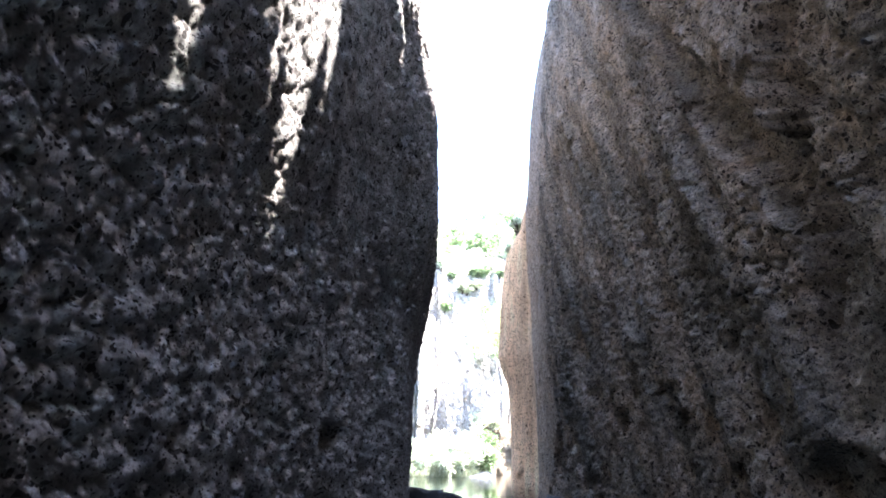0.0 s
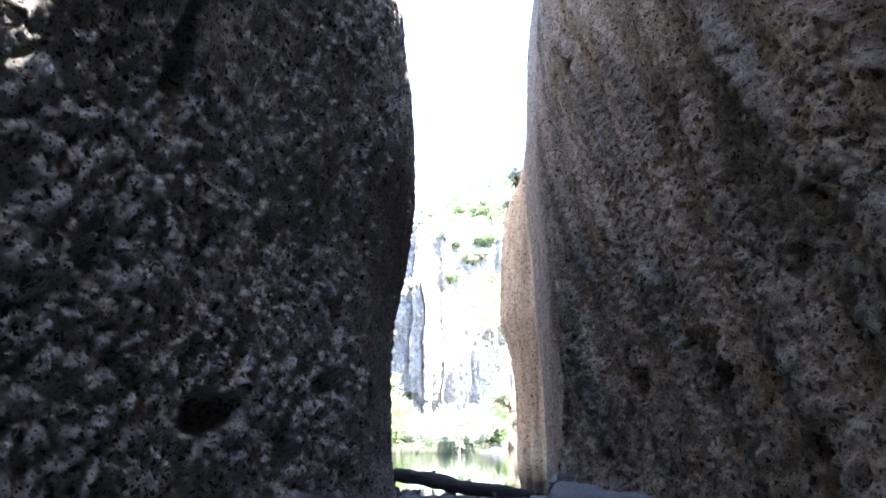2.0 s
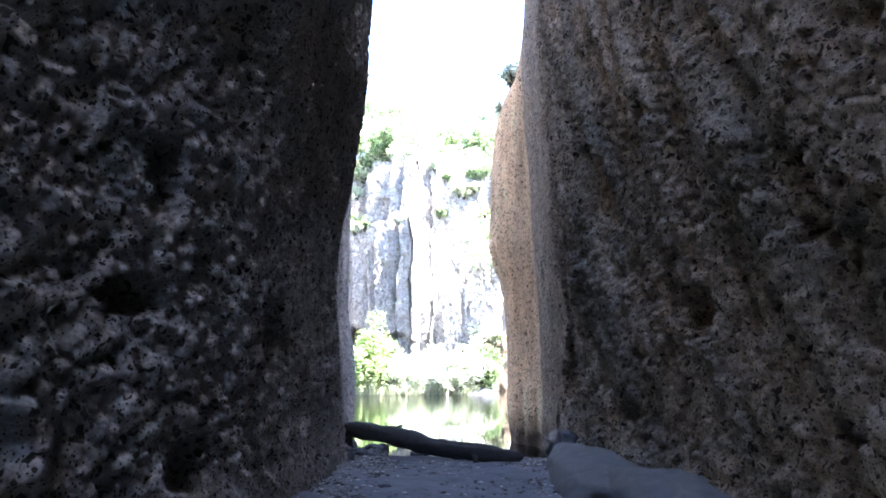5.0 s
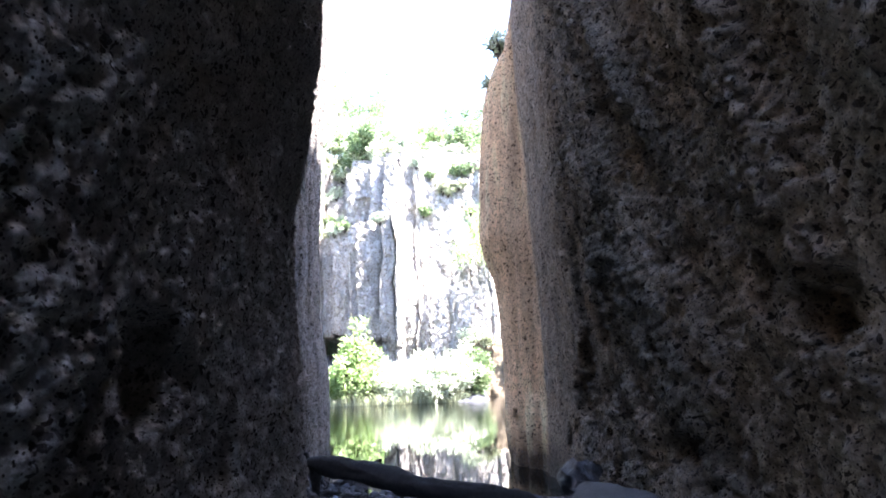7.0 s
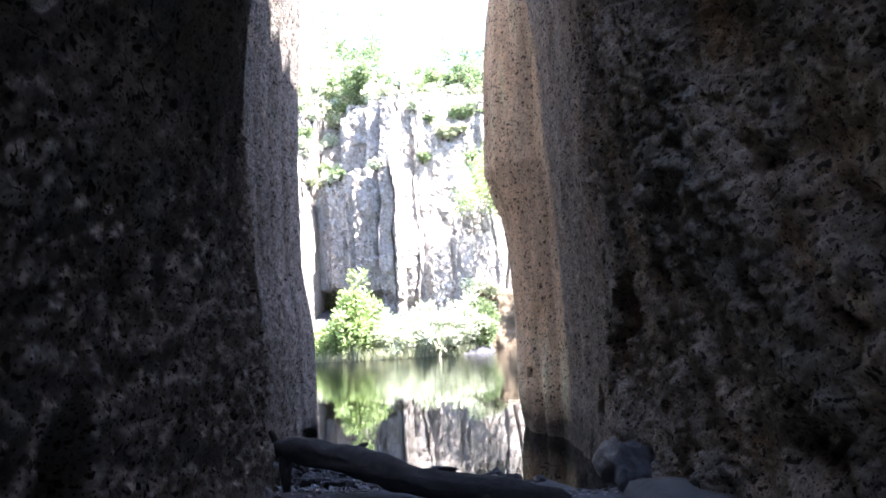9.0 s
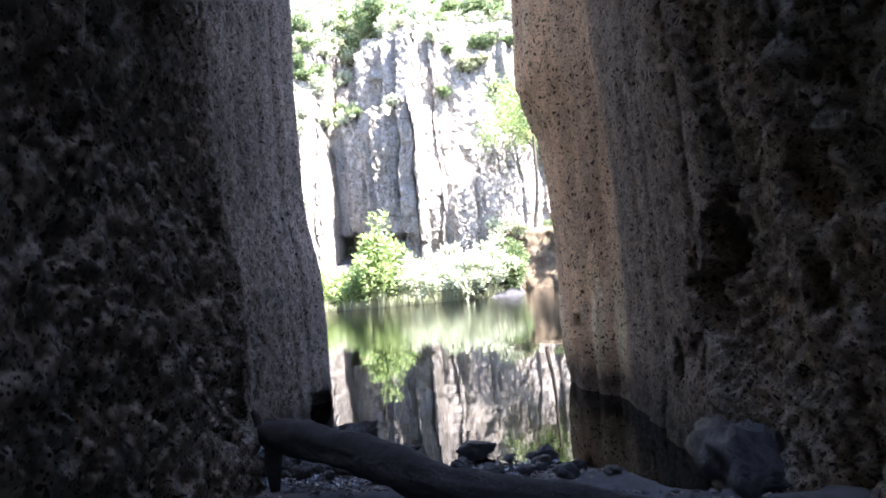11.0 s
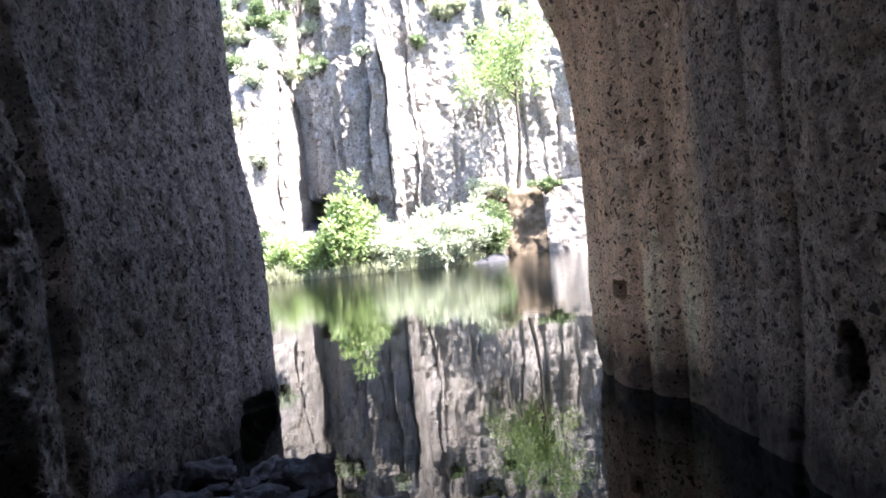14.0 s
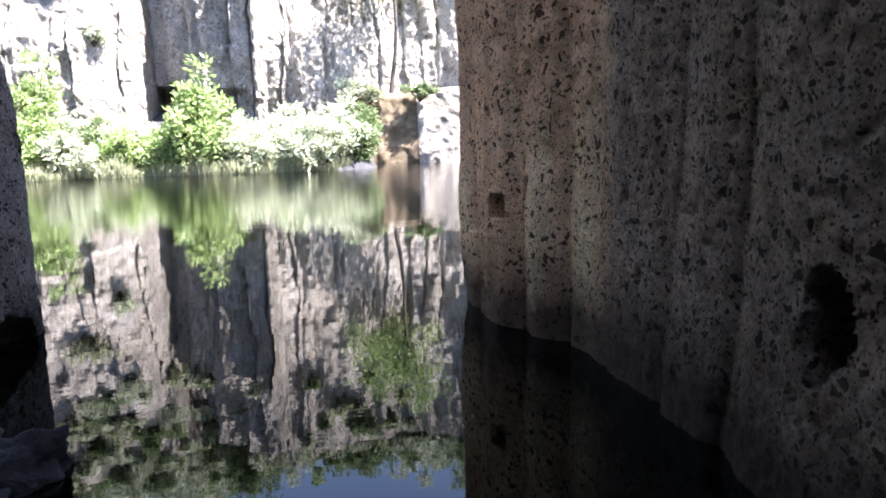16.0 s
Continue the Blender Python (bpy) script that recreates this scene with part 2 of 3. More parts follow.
                dot = g[:, 0] * (f[:, 0] - dx) + g[:, 1] * (f[:, 1] - dy) + g[:, 2] * (f[:, 2] - dz)
                w = (u[:, 0] if dx else 1 - u[:, 0]) * (u[:, 1] if dy else 1 - u[:, 1]) * (u[:, 2] if dz else 1 - u[:, 2])
                out = out + w * dot
    return out * 1.6


def fbm(p, size, octaves=3, gain=0.5):
    out, a, q = 0, 1.0, p / size
    for k in range(octaves):
        out = out + a * perlin(q + 17.3 * k)
        q, a = q * 2.03, a * gain
    return out


def raw_mesh(name, verts, faces, mat, flat=False):
    me = bpy.data.meshes.new(name)
    verts, faces = np.asarray(verts, np.float32), np.asarray(faces, np.int32)
    me.vertices.add(len(verts))
    me.vertices.foreach_set("co", verts.ravel())
    n = faces.shape[1]
    me.loops.add(faces.size)
    me.loops.foreach_set("vertex_index", faces.ravel())
    me.polygons.add(len(faces))
    me.polygons.foreach_set("loop_start", np.arange(0, faces.size, n, dtype=np.int32))
    me.polygons.foreach_set("use_smooth", np.full(len(faces), not flat))
    me.update(calc_edges=True)
    me.materials.append(mat)
    return me


def grid_faces(rows, cols):
    a = (np.arange(rows - 1)[:, None] * cols + np.arange(cols - 1)[None]).ravel()
    return np.stack([a, a + 1, a + cols + 1, a + cols], 1)


def steps(*spans):
    """Places along a line: (start, end, step) spans joined end to end."""
    out = [np.arange(a, b, s) for a, b, s in spans]
    return np.concatenate([*out, [spans[-1][1]]])


def part(name, me, parent, label=""):
    ob = new(name, me)
    ob.parent = parent
    return tagged(ob, label)


# ---- setting: the cutting's two walls ----
WATER_Z = -0.22


def cells(P, size, seed):
    """Packed stones: distances to the nearest and second nearest jittered cell points."""
    q = P / size
    base = np.floor(q).astype(np.int64)
    best, second = np.full(len(P), 9.0), np.full(len(P), 9.0)
    for dx in (-1, 0, 1):
        for dy in (-1, 0, 1):
            for dz in (-1, 0, 1):
                c = base + (dx, dy, dz)
                h = ((c[:, 0] * 73856093 ^ c[:, 1] * 19349663 ^ c[:, 2] * 83492791) + seed) & 0xFFFFFFF
                h = (h * 2654435761 >> 7) & 4095
                d = c + 0.5 + 0.55 * GRAD[h] - q
                d = (d * d).sum(1)
                second = np.minimum(second, np.maximum(best, d))
                best = np.minimum(best, d)
    return np.sqrt(best), np.sqrt(second)


def lumps(P, size, seed):
    return cells(P, size, seed)[0]


def crevices(P, size, seed, width=0.3):
    """1 in the gaps between packed stones, 0 on them."""
    a, b = cells(P, size, seed)
    return np.clip(1 - (b - a) / width, 0, 1)


def hollow(P, centre, size, depth):
    """A hole scooped out round a place on the wall, soft-rimmed."""
    r = (((P - centre) / size) ** 2)[:, 1:].sum(1)
    return depth * np.clip(1.25 * (1 - r), 0, 1) ** 0.6


def left_x(y, z):
    x = smooth([(-16, -1.6), (0, -1.4), (4, -1.2), (5.5, -1.08), (7.3, -0.86), (8.6, -0.68), (10.5, -0.54), (13.0, -0.52), (14.4, -0.58), (15.4, -0.70), (16.2, -0.82), (16.9, -1.02), (17.5, -1.2), (18.3, -1.34), (19.2, -1.36), (21.6, -1.36)], y)
    near = smooth([(0, 0.3), (7, 0.6), (10.5, 1), (13.6, 1), (15, 0.5), (16.5, 0), (22, 0)], y)
    far = smooth([(0, 0), (13, 0), (18, 1), (22, 1)], y)
    return (x + near * smooth([(-1, 0.05), (1.2, 0), (3, 0.05), (3.8, 0.2), (5.3, 0.4), (6.3, 0.4), (8.3, 0.15), (9.5, -0.1), (12, -0.5), (18, -1.4)], z)
            + far * smooth([(-1, 0.0), (1.5, 0), (2.8, -0.17), (4.5, -0.18), (6, -0.1), (9, 0.05), (14, -0.4)], z))


def right_x(y, z):
    x = smooth([(-16, 3.1), (3, 2.85), (7, 2.8), (9, 2.92), (12, 2.9), (13.3, 2.78), (14.4, 2.68), (16, 2.76), (18.5, 2.78), (20.2, 2.82)], y)
    body = x + smooth([(-1, 0), (1, 0.04), (3.2, 0), (4.3, -0.08), (6.3, -0.16), (8.3, -0.24), (9.4, -0.18), (11.5, -0.05), (15.2, 0.55), (17.5, 1.4), (20, 2.4)], z) * smooth([(0, 0.3), (12, 0.5), (19, 1), (20, 1)], y)
    pier = smooth([(-1, 2.4), (-0.3, 2.32), (0.4, 2.26), (2.2, 2.2), (3.4, 2.12), (3.75, 2.02), (4.3, 1.86), (5.5, 1.92), (7.0, 2.06), (7.7, 2.2), (8.4, 2.55), (12, 3.0)], z)
    f = np.interp(y, [0, 20.1, 20.35, 20.6, 21.0, 21.6, 30], [0, 0, 0.2, 0.5, 0.84, 1, 1])
    return body * (1 - f) + pier * f


def wall(name, side, profile, end, height, mat, label):
    """A rock wall along y, round the corner at the pond, with its top running back."""
    along = steps((-16, -2, 0.16), (-2, 1.5, 0.06), (1.5, end - 0.3, 0.021))
    turn = np.linspace(0, 1, 16)[1:]
    out = steps((0.3, 6, 0.12), (6, 60, 1.0))
    up = steps((-0.8, -0.3, 0.05), (-0.3, 4.2, 0.021), (4.2, 6.6, 0.03), (6.6, 9, 0.05), (9, 13, 0.08), (13, 20, 0.14))
    top = steps((0.5, 6, 0.5), (6, 46, 4.0))[1:]
    n_up = len(up)
    ys = np.concatenate([along, end - 0.3 + 0.3 * np.sin(turn * math.pi / 2), np.full(len(out), end)])
    ex = np.concatenate([np.zeros(len(along)), 0.3 * (1 - np.cos(turn * math.pi / 2)), out])
    nx = np.concatenate([np.ones(len(along)), np.cos(turn * math.pi / 2), np.zeros(len(out))])
    ny = np.concatenate([np.zeros(len(along)), np.sin(turn * math.pi / 2), np.ones(len(out))])
    H = height(ys, ex)
    Y, Z = np.meshgrid(ys, up, indexing="ij")
    Z = np.where(Z > 6.5, 6.5 + (Z - 6.5) / 13.5 * (H[:, None] - 6.5), Z)
    X = profile(Y, Z) + side * ex[:, None]
    P = np.stack([X.ravel(), Y.ravel(), Z.ravel()], 1)
    d = relief(P, side)
    P[:, 0] += np.repeat(nx, n_up) * -side * d
    P[:, 1] += np.repeat(ny, n_up) * d
    P = P.reshape(len(ys), n_up, 3)
    T = np.repeat(P[:, -1:, :], len(top), 1)
    T[:, :, 0] += side * top[None] * (0.3 + 0.7 * nx[:, None])
    T[:, :, 1] -= top[None] * ny[:, None] * 0.6
    T[:, :, 2] += 0.25 * np.sqrt(top)[None] + 0.12 * perlin(T.reshape(-1, 3) * 0.7).reshape(T.shape[:2])
    V = np.concatenate([P, T], 1)
    f = grid_faces(V.shape[0], V.shape[1])
    if side < 0:
        f = f[:, ::-1]
    return tagged(new(name, raw_mesh(name, V.reshape(-1, 3), f, mat)), label, "rock wall", kind="structure")


def relief(P, side):
    """How far the rock stands proud: bulges, fluting, packed stones and pockets; planed smoother towards the pond."""
    y, z = P[:, 1], P[:, 2]
    calm = smooth([(-20, 1), (15.4, 1), (16.6, 0.75), (17.5, 0.16), (30, 0.12)], y + 0.2 * fbm(P, 1.2, 2)) if side < 0 else smooth([(-20, 1), (16.6, 1), (17.25, 0.2), (20.0, 0.14), (30, 0.1)], y + 0.2 * fbm(P, 0.8, 2))
    bare = smooth([(-20, 1), (9.5, 1), (11.5, 0.55), (14.5, 0.55), (16, 1), (30, 1)], y) * np.where(y < 7, smooth([(-1, 1), (2.6, 1), (3.8, 0.45), (20, 0.45)], z), smooth([(-1, 1), (3, 1), (7, 0.7), (20, 0.7)], z)) if side < 0 else smooth([(-1, 1), (3, 1), (6, 0.75), (20, 0.7)], z)
    calm = calm * bare
    W = P + 0.05 * np.stack([perlin(P / 0.22 + 3), perlin(P / 0.22 + 31), perlin(P / 0.22 + 57)], 1)
    skew = 0.62 if side > 0 else -0.1
    slant = np.stack([P[:, 0], y - skew * z * np.clip((17.5 - y) / 3, 0, 1), z * 0.13], 1)
    d = 0.10 * fbm(P, 2.3, 2) * (0.25 + 0.75 * calm)
    d += (0.03 + (0.05 if side < 0 else 0.10) * calm) * fbm(slant, 0.75, 2)
    flute = 1 - np.abs(perlin(slant / (0.42 if side < 0 else 0.8) + 40))
    d += (0.035 if side < 0 else 0.29) * calm * (flute - 0.7) * (0.15 + 0.85 * np.clip((z - 1.8) / 2.2, 0, 1))
    d += (0.010 if side < 0 else 0.022) * (1 - calm) * fbm(np.stack([P[:, 0], y, z * 0.08], 1), 0.2, 2)
    edges = np.array([16.0, 17.0, 18.1, 19.0, 19.9, 20.7, 21.3, 21.9, 23] if side < 0 else [16.4, 17.36, 18.6, 19.15, 20.42, 20.8, 21.5, 23])
    yw = np.clip(y + 0.12 * perlin(np.stack([y * 0.4, z * 0.45, z * 0], 1)) + 0.03 * perlin(np.stack([y * 2, z * 1.6, z * 0], 1)) + 0.015 * z, edges[0], edges[-1] - 0.01)
    seg = np.clip(np.searchsorted(edges, yw, side="right") - 1, 0, len(edges) - 2)
    u = 2 * (yw - edges[seg]) / (edges[seg + 1] - edges[seg]) - 1
    d += np.clip(1 - 1.5 * calm, 0, 1) * (0.10 if side < 0 else 0.15) * (np.sqrt(np.clip(1.02 - u * u, 0, 1)) - 0.75) * np.clip((y - 16.8) / 0.6, 0, 1)
    rough = np.clip(0.6 + 1.0 * fbm(P + 8, 1.1, 2), 0.1, 1.3)
    d -= 0.06 * calm * rough * crevices(W * (1, 1, 0.75), 0.13, 11, 0.32)
    d += 0.020 * (0.1 + 0.9 * calm) * fbm(W * (1, 1, 0.8) + 9, 0.24, 2, 0.6)
    oblique = np.stack([W[:, 0], W[:, 1] + side * 0.5 * z, 0.55 * (W[:, 2] - side * 0.5 * y)], 1)
    d += 0.042 * (0.12 + 0.88 * calm) * perlin(oblique / 0.065 + 13)
    d += 0.022 * (0.25 + 0.75 * calm) * perlin(W / 0.041 + 29)
    d -= 0.17 * (0.3 + 0.7 * calm) * np.clip(perlin(W * (1, 1, 0.7) / 0.1 + 5) - 0.36, 0, 1)
    d -= 0.32 * calm * np.clip(perlin(W * (1, 1, 0.8) / 0.24 + 61) - 0.44, 0, 1)
    d -= (0.55 if side < 0 else 0.7) * calm * np.clip(fbm(W * (1, 1, 0.75) + 71, 0.55, 2) - 0.58, 0, 1)
    if side > 0:
        d += 0.20 * calm * np.clip((4.2 - z) / 1.5, 0, 1) * (0.55 - lumps(W * (1, 1, 0.8) + 2, 0.34, 3)) * np.clip(0.5 + 1.2 * fbm(P + 50, 1.4, 2), 0, 1)
    foot = np.clip((0.9 - z) / 0.9, 0, 1)
    if side < 0:
        for c, s, k in (((0, 5.62, 3.45), (1, 0.17, 0.45), 0.55), ((0, 10.85, 1.74), (1, 0.36, 0.32), 0.5), ((0, 10.2, 1.35), (1, 0.13, 0.42), 0.4), ((0, 6.45, 1.58), (1, 0.42, 0.14), 0.4), ((0, 8.8, 2.5), (1, 0.17, 0.22), 0.34), ((0, 7.75, 1.2), (1, 0.3, 0.2), 0.4), ((0, 12.2, 1.2), (1, 0.25, 0.35), 0.25),
                        ((0, 17.33, 1.8), (1, 0.15, 2.3), 0.36), ((0, 17.6, 4.6), (1, 0.16, 1.6), 0.2), ((0, 16.4, 0.8), (1, 0.4, 0.3), 0.3), ((0, 8.7, 1.88), (1, 0.26, 0.13), 0.34), ((0, 8.25, 0.9), (1, 0.1, 0.55), 0.22), ((0, 9.3, 1.0), (1, 0.3, 0.18), 0.18), ((0, 11.4, 1.75), (1, 0.2, 0.16), 0.16), ((0, 20.9, -0.25), (1, 0.7, 0.34), 0.3)):
            d -= hollow(P + 0.06 * perlin(P / 0.3)[:, None], c, s, k)
        d += foot * np.clip((10.5 - y) / 5, 0, 1) * 0.35 * (0.6 + 0.5 * perlin(P / 0.7)) + foot * 0.12 * calm
    else:
        for c, s, k in (((0, 17.92, 0.57), (1, 0.14, 0.23), 0.65), ((0, 17.6, 0.75), (1, 0.06, 0.16), 0.25), ((0, 16.72, 1.72), (1, 0.36, 0.3), 0.75), ((0, 17.0, 1.2), (1, 0.32, 0.36), 0.85), ((0, 17.6, 0.72), (1, 0.1, 0.13), 0.4), ((0, 9.25, 2.28), (1, 0.09, 0.1), 0.3), ((0, 8.2, 1.9), (1, 0.26, 0.13), 0.36), ((0, 9.1, 1.15), (1, 0.2, 0.12), 0.3), ((0, 17.5, 1.25), (1, 0.1, 0.5), 0.16), ((0, 17.35, 2.6), (1, 0.05, 2.6), 0.1),
                        ((0, 10.9, 1.95), (1, 0.3, 0.25), 0.28), ((0, 9.1, 2.25), (1, 0.1, 0.1), 0.12), ((0, 7.2, 1.83), (1, 0.13, 0.11), 0.14), ((0, 14.9, 2.0), (1, 0.35, 0.3), 0.2), ((0, 5.1, 4.6), (1, 0.36, 2.6), 0.6), ((0, 5.0, 1.3), (1, 0.5, 0.3), 0.3)):
            d -= hollow(P + 0.06 * perlin(P / 0.3)[:, None] + 0.05 * perlin(P / 0.12 + 2)[:, None], c, s, k)
        groove = (y - 6.9 - 0.83 * (z - 5.45) + 0.15 * perlin(P / 0.6)) / 0.42
        d -= 0.42 * np.clip(1 - groove**2, 0, 1) ** 0.7 * np.clip((z - 2.6) / 1.5, 0, 1) * np.clip((9.5 - z) / 2, 0, 1)
        d -= 0.34 * ((np.abs(y - 21.0) < 0.085) & (np.abs(z - 0.76) < 0.095))
        d += foot * calm * 0.15
    return d


def left_top(y, e):
    return smooth([(-16, 15), (-2, 14), (3, 13), (8, 12.5), (14, 13), (22, 12.6)], y) + 0.4 * np.sin(y * 1.9) + 0.3 * np.sin(y * 5.1)


def right_top(y, e):
    # Notches in the unseen rim are shaped to throw sun patches on the left wall.
    rim = smooth([(-16, 18.5), (-3, 18), (-1.5, 17), (-0.2, 15), (0.2, 11.9), (0.7, 11.7), (0.9, 13.2), (1.2, 13.4), (1.4, 12.1), (1.6, 12.6), (1.8, 11.9), (2.3, 11.75), (2.5, 12.6), (2.9, 12.3), (3.1, 14.0), (3.6, 16), (4.6, 16), (4.9, 12.2), (5.3, 12.0), (5.6, 14.5), (6.5, 14.6), (7.2, 13.1), (8.2, 13.6), (10.4, 13.1), (11.2, 17), (18.8, 18.6), (19.6, 17), (20.2, 13), (20.6, 9.6), (21.2, 8.8), (22.6, 8.3)], y)
    ragged = 0.25 * np.sin(y * 4.3) + 0.3 * np.sin(y * 9.7 + 1) + 0.3 * np.sin(y * 17.3)
    return np.where(e > 0.1, 8.3, rim) + ragged * (y < 19) + 0.15 * np.sin(y * 5) * (y >= 19)


def sky_block():
    """Unseen rock added behind the start to block sky light and close the cutting."""
    xs, zs = steps((-3.5, 5.5, 0.15)), steps((-0.6, 7, 0.2))
    X, Z = np.meshgrid(xs, zs, indexing="ij")
    P = np.stack([X.ravel(), np.full(X.size, -9.0), Z.ravel()], 1)
    P[:, 1] += 0.35 * fbm(P, 2.0, 4) - 0.03 * P[:, 2]
    front = P.reshape(len(xs), len(zs), 3)
    V = np.concatenate([front, front[:, -1:] + (0, -4, 0.4)], 1)
    tagged(new("sky_block_rock", raw_mesh("sky_block_rock", V.reshape(-1, 3), grid_faces(V.shape[0], V.shape[1]), TUFF_L)), "added rough grey tuff rock blocking sky light from behind", "rock wall", kind="structure")


sky_block()
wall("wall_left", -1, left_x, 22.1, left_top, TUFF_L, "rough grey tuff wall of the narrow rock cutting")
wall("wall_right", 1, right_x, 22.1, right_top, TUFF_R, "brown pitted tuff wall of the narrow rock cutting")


# ---- ground, from the cutting's floor to the horizon ----
def ground_z(x, y):
    path = smooth([(-40, -0.1), (0, 0.02), (4.3, 0.06), (7, 0.24), (10, 0.3), (13, 0.28), (15, 0.2), (16.2, 0.12), (17.1, -0.08), (17.8, -0.21), (18.5, -0.36), (20, -0.7), (24, -0.9), (42, -0.9), (44.6, -0.5), (45.6, 0.05), (49, 1.4), (60, 3), (2000, 3)], y)
    side = np.clip((np.abs(x - 0.95) - 0.7) / 1.5, 0, 1) ** 1.6
    here = smooth([(-20, 0.28), (9, 0.3), (11, 0.2), (13, 0.1), (16, 0.05), (20, 0)], y)
    left = 0.3 * np.clip((0.1 - x) / 1.1, 0, 1) * np.clip((y - 16.6) / 1.2, 0, 1) * np.clip((20.6 - y) / 1.5, 0, 1)
    bank = np.clip((x - 3.2) / 0.8, 0, 1) * np.clip((y - 40) / 2, 0, 1)
    low = np.where(y > 40, np.minimum(path, -0.5 + np.clip((y - 50.5) / 1, 0, 1) * 3), path)
    path = path * (1 - bank) + low * bank
    deep = np.clip((x - 1.5 - 0.25 * (17.8 - y)) / 0.5, 0, 1) * np.clip((y - 15.6) / 0.9, 0, 1) * (y < 22)
    path = path - 0.75 * deep
    here = here * (1 - deep)
    return path + np.where((y < 20) & (np.abs(x - 0.9) < 6), here * side + left, 0)


gx = steps((-2000, -100, 190), (-100, -14, 4), (-14, -2.4, 0.6), (-2.4, 4.2, 0.045), (4.2, 14, 0.6), (14, 100, 4), (100, 2000, 190))
gy = steps((-2000, -100, 190), (-100, -16, 6), (-16, 2, 0.3), (2, 20, 0.045), (20, 60, 0.5), (60, 100, 5), (100, 2000, 190))
GX, GY = np.meshgrid(gx, gy, indexing="ij")
Q = np.stack([GX.ravel(), GY.ravel(), ground_z(GX, GY).ravel()], 1)
Q[:, 2] += 0.03 * fbm(Q, 0.9, 3) + 0.012 * fbm(Q, 0.16, 2)
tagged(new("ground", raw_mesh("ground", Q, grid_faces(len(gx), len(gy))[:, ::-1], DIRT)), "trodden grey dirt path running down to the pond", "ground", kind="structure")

wx, wy = steps((-60, 60, 2.0)), steps((16.5, 60, 1.0))
WX, WY = np.meshgrid(wx, wy, indexing="ij")
tagged(new("water", raw_mesh("water", np.stack([WX.ravel(), WY.ravel(), np.full(WX.size, WATER_Z)], 1), grid_faces(len(wx), len(wy))[:, ::-1], WATER)), "still green pond water mirroring the cliff", "pond", kind="structure")


# ---- far cliff ----
def cliff():
    """Quarried cliff behind the pond: buttresses in plan, blocky columns, a planted ledge, facets."""
    kx, ky = np.array([(-70, 20), (-34, 30), (-22, 42), (-15, 46.5), (-11, 47.6), (-7.6, 48.6), (-6.9, 50.2), (-6.7, 54.4), (-5.2, 53.4), (-2.6, 51.3), (-1.5, 50.4), (-1.1, 51.5), (-0.2, 51.9), (0.0, 52.6), (0.75, 51.8), (1.7, 52), (1.8, 52.6), (2.35, 52), (6, 53.4), (9, 52.5), (16, 46), (26, 36), (40, 26), (70, 20)]).T
    xs = steps((-70, -18, 0.5), (-18, 12, 0.08), (12, 70, 0.5))
    zs = steps((-1.2, 16.8, 0.09))
    X, Z = np.meshgrid(xs, zs, indexing="ij")
    x, z = X.ravel(), Z.ravel()
    Pn = np.stack([x, x * 0, z], 1)
    warp = x + 0.25 * perlin(Pn * (0.4, 0, 0.25)) + 0.05 * perlin(Pn * 2)
    plan = np.interp(warp, kx, ky)
    soft = np.interp(warp, [-70, -14, -7, -1, 4, 70], [20, 47, 51, 52.2, 53, 20])
    up = np.clip((z - 6.2) / 0.8, 0, 1) * np.where(x > -1, 1, 0)
    y = plan * (1 - up) + np.maximum(plan, soft) * up
    slabs = (warp > -6.75) & (warp < -1.3)
    top = 10.4 + (warp + 6.7) * 0.18 + 0.25 * perlin(Pn * 0.9)
    outcrop = (warp <= -6.75) & (warp > -40)
    y = y - np.where(slabs & (z < top), 0.09 * np.clip(z - 3.2, 0, 9), 0)
    # Foot cut back; the deeper left hollow is added to stand in for plant shade.
    y = y + np.where(slabs & (z < 3.0 + 1.5 * perlin(Pn * 0.7) + 0.5 * perlin(Pn * 2.3) + 0.9 * (warp < -4.9)), np.where(warp < -4.7, 1.9, 0.7), 0)
    upper = slabs & (z > top)
    block = (warp > -4.9) & (warp < -1.3) & (z < 15.3 - 0.25 * np.abs(warp + 2))
    y = y + np.where(upper, np.where(block, 0.5 - 0.06 * (z - 11) + 0.25 * (warp + 3) * (warp > -3.2), 1.6 + 0.5 * (z - top)), 0)
    y = y + np.where(outcrop, np.clip(z - 5.3 - 0.6 * perlin(Pn * 0.5), 0, 20) * 0.55, 0)
    y = y + np.where(warp >= -1.3, 0.20 * np.clip(z - 5, 0, 20), 0)
    P = np.stack([x, y, z], 1)
    rs = np.random.RandomState(21)
    joints = -71 + np.cumsum(0.5 + 1.3 * rs.rand(150) ** 1.5)
    lean = warp + 0.07 * (z - 6) * perlin(Pn * (0.15, 0, 0)) + 0.16 * perlin(Pn * (0.5, 0, 0.5) + 9)
    lean = np.where(upper, lean + 0.9, lean)
    col = np.clip(np.searchsorted(joints, lean) - 1, 0, 148)
    wide = joints[col + 1] - joints[col]
    u = (lean - joints[col]) / wide - 0.5
    lay = np.clip(np.floor((z + 2) / (2.2 + 2.6 * rs.rand(150)[col]) + rs.rand(150)[col]), 0, 9).astype(int)
    push, twist = 0.6 * rs.rand(150, 10), rs.uniform(-1.0, 0.5, (150, 10))
    amount = np.where(slabs, 1.0, np.where(warp >= -1.3, 0.35, 0.6))
    seam = rs.rand(150)[col] * np.clip(1 - np.abs(np.abs(u) - 0.5) * wide / 0.09, 0, 1)
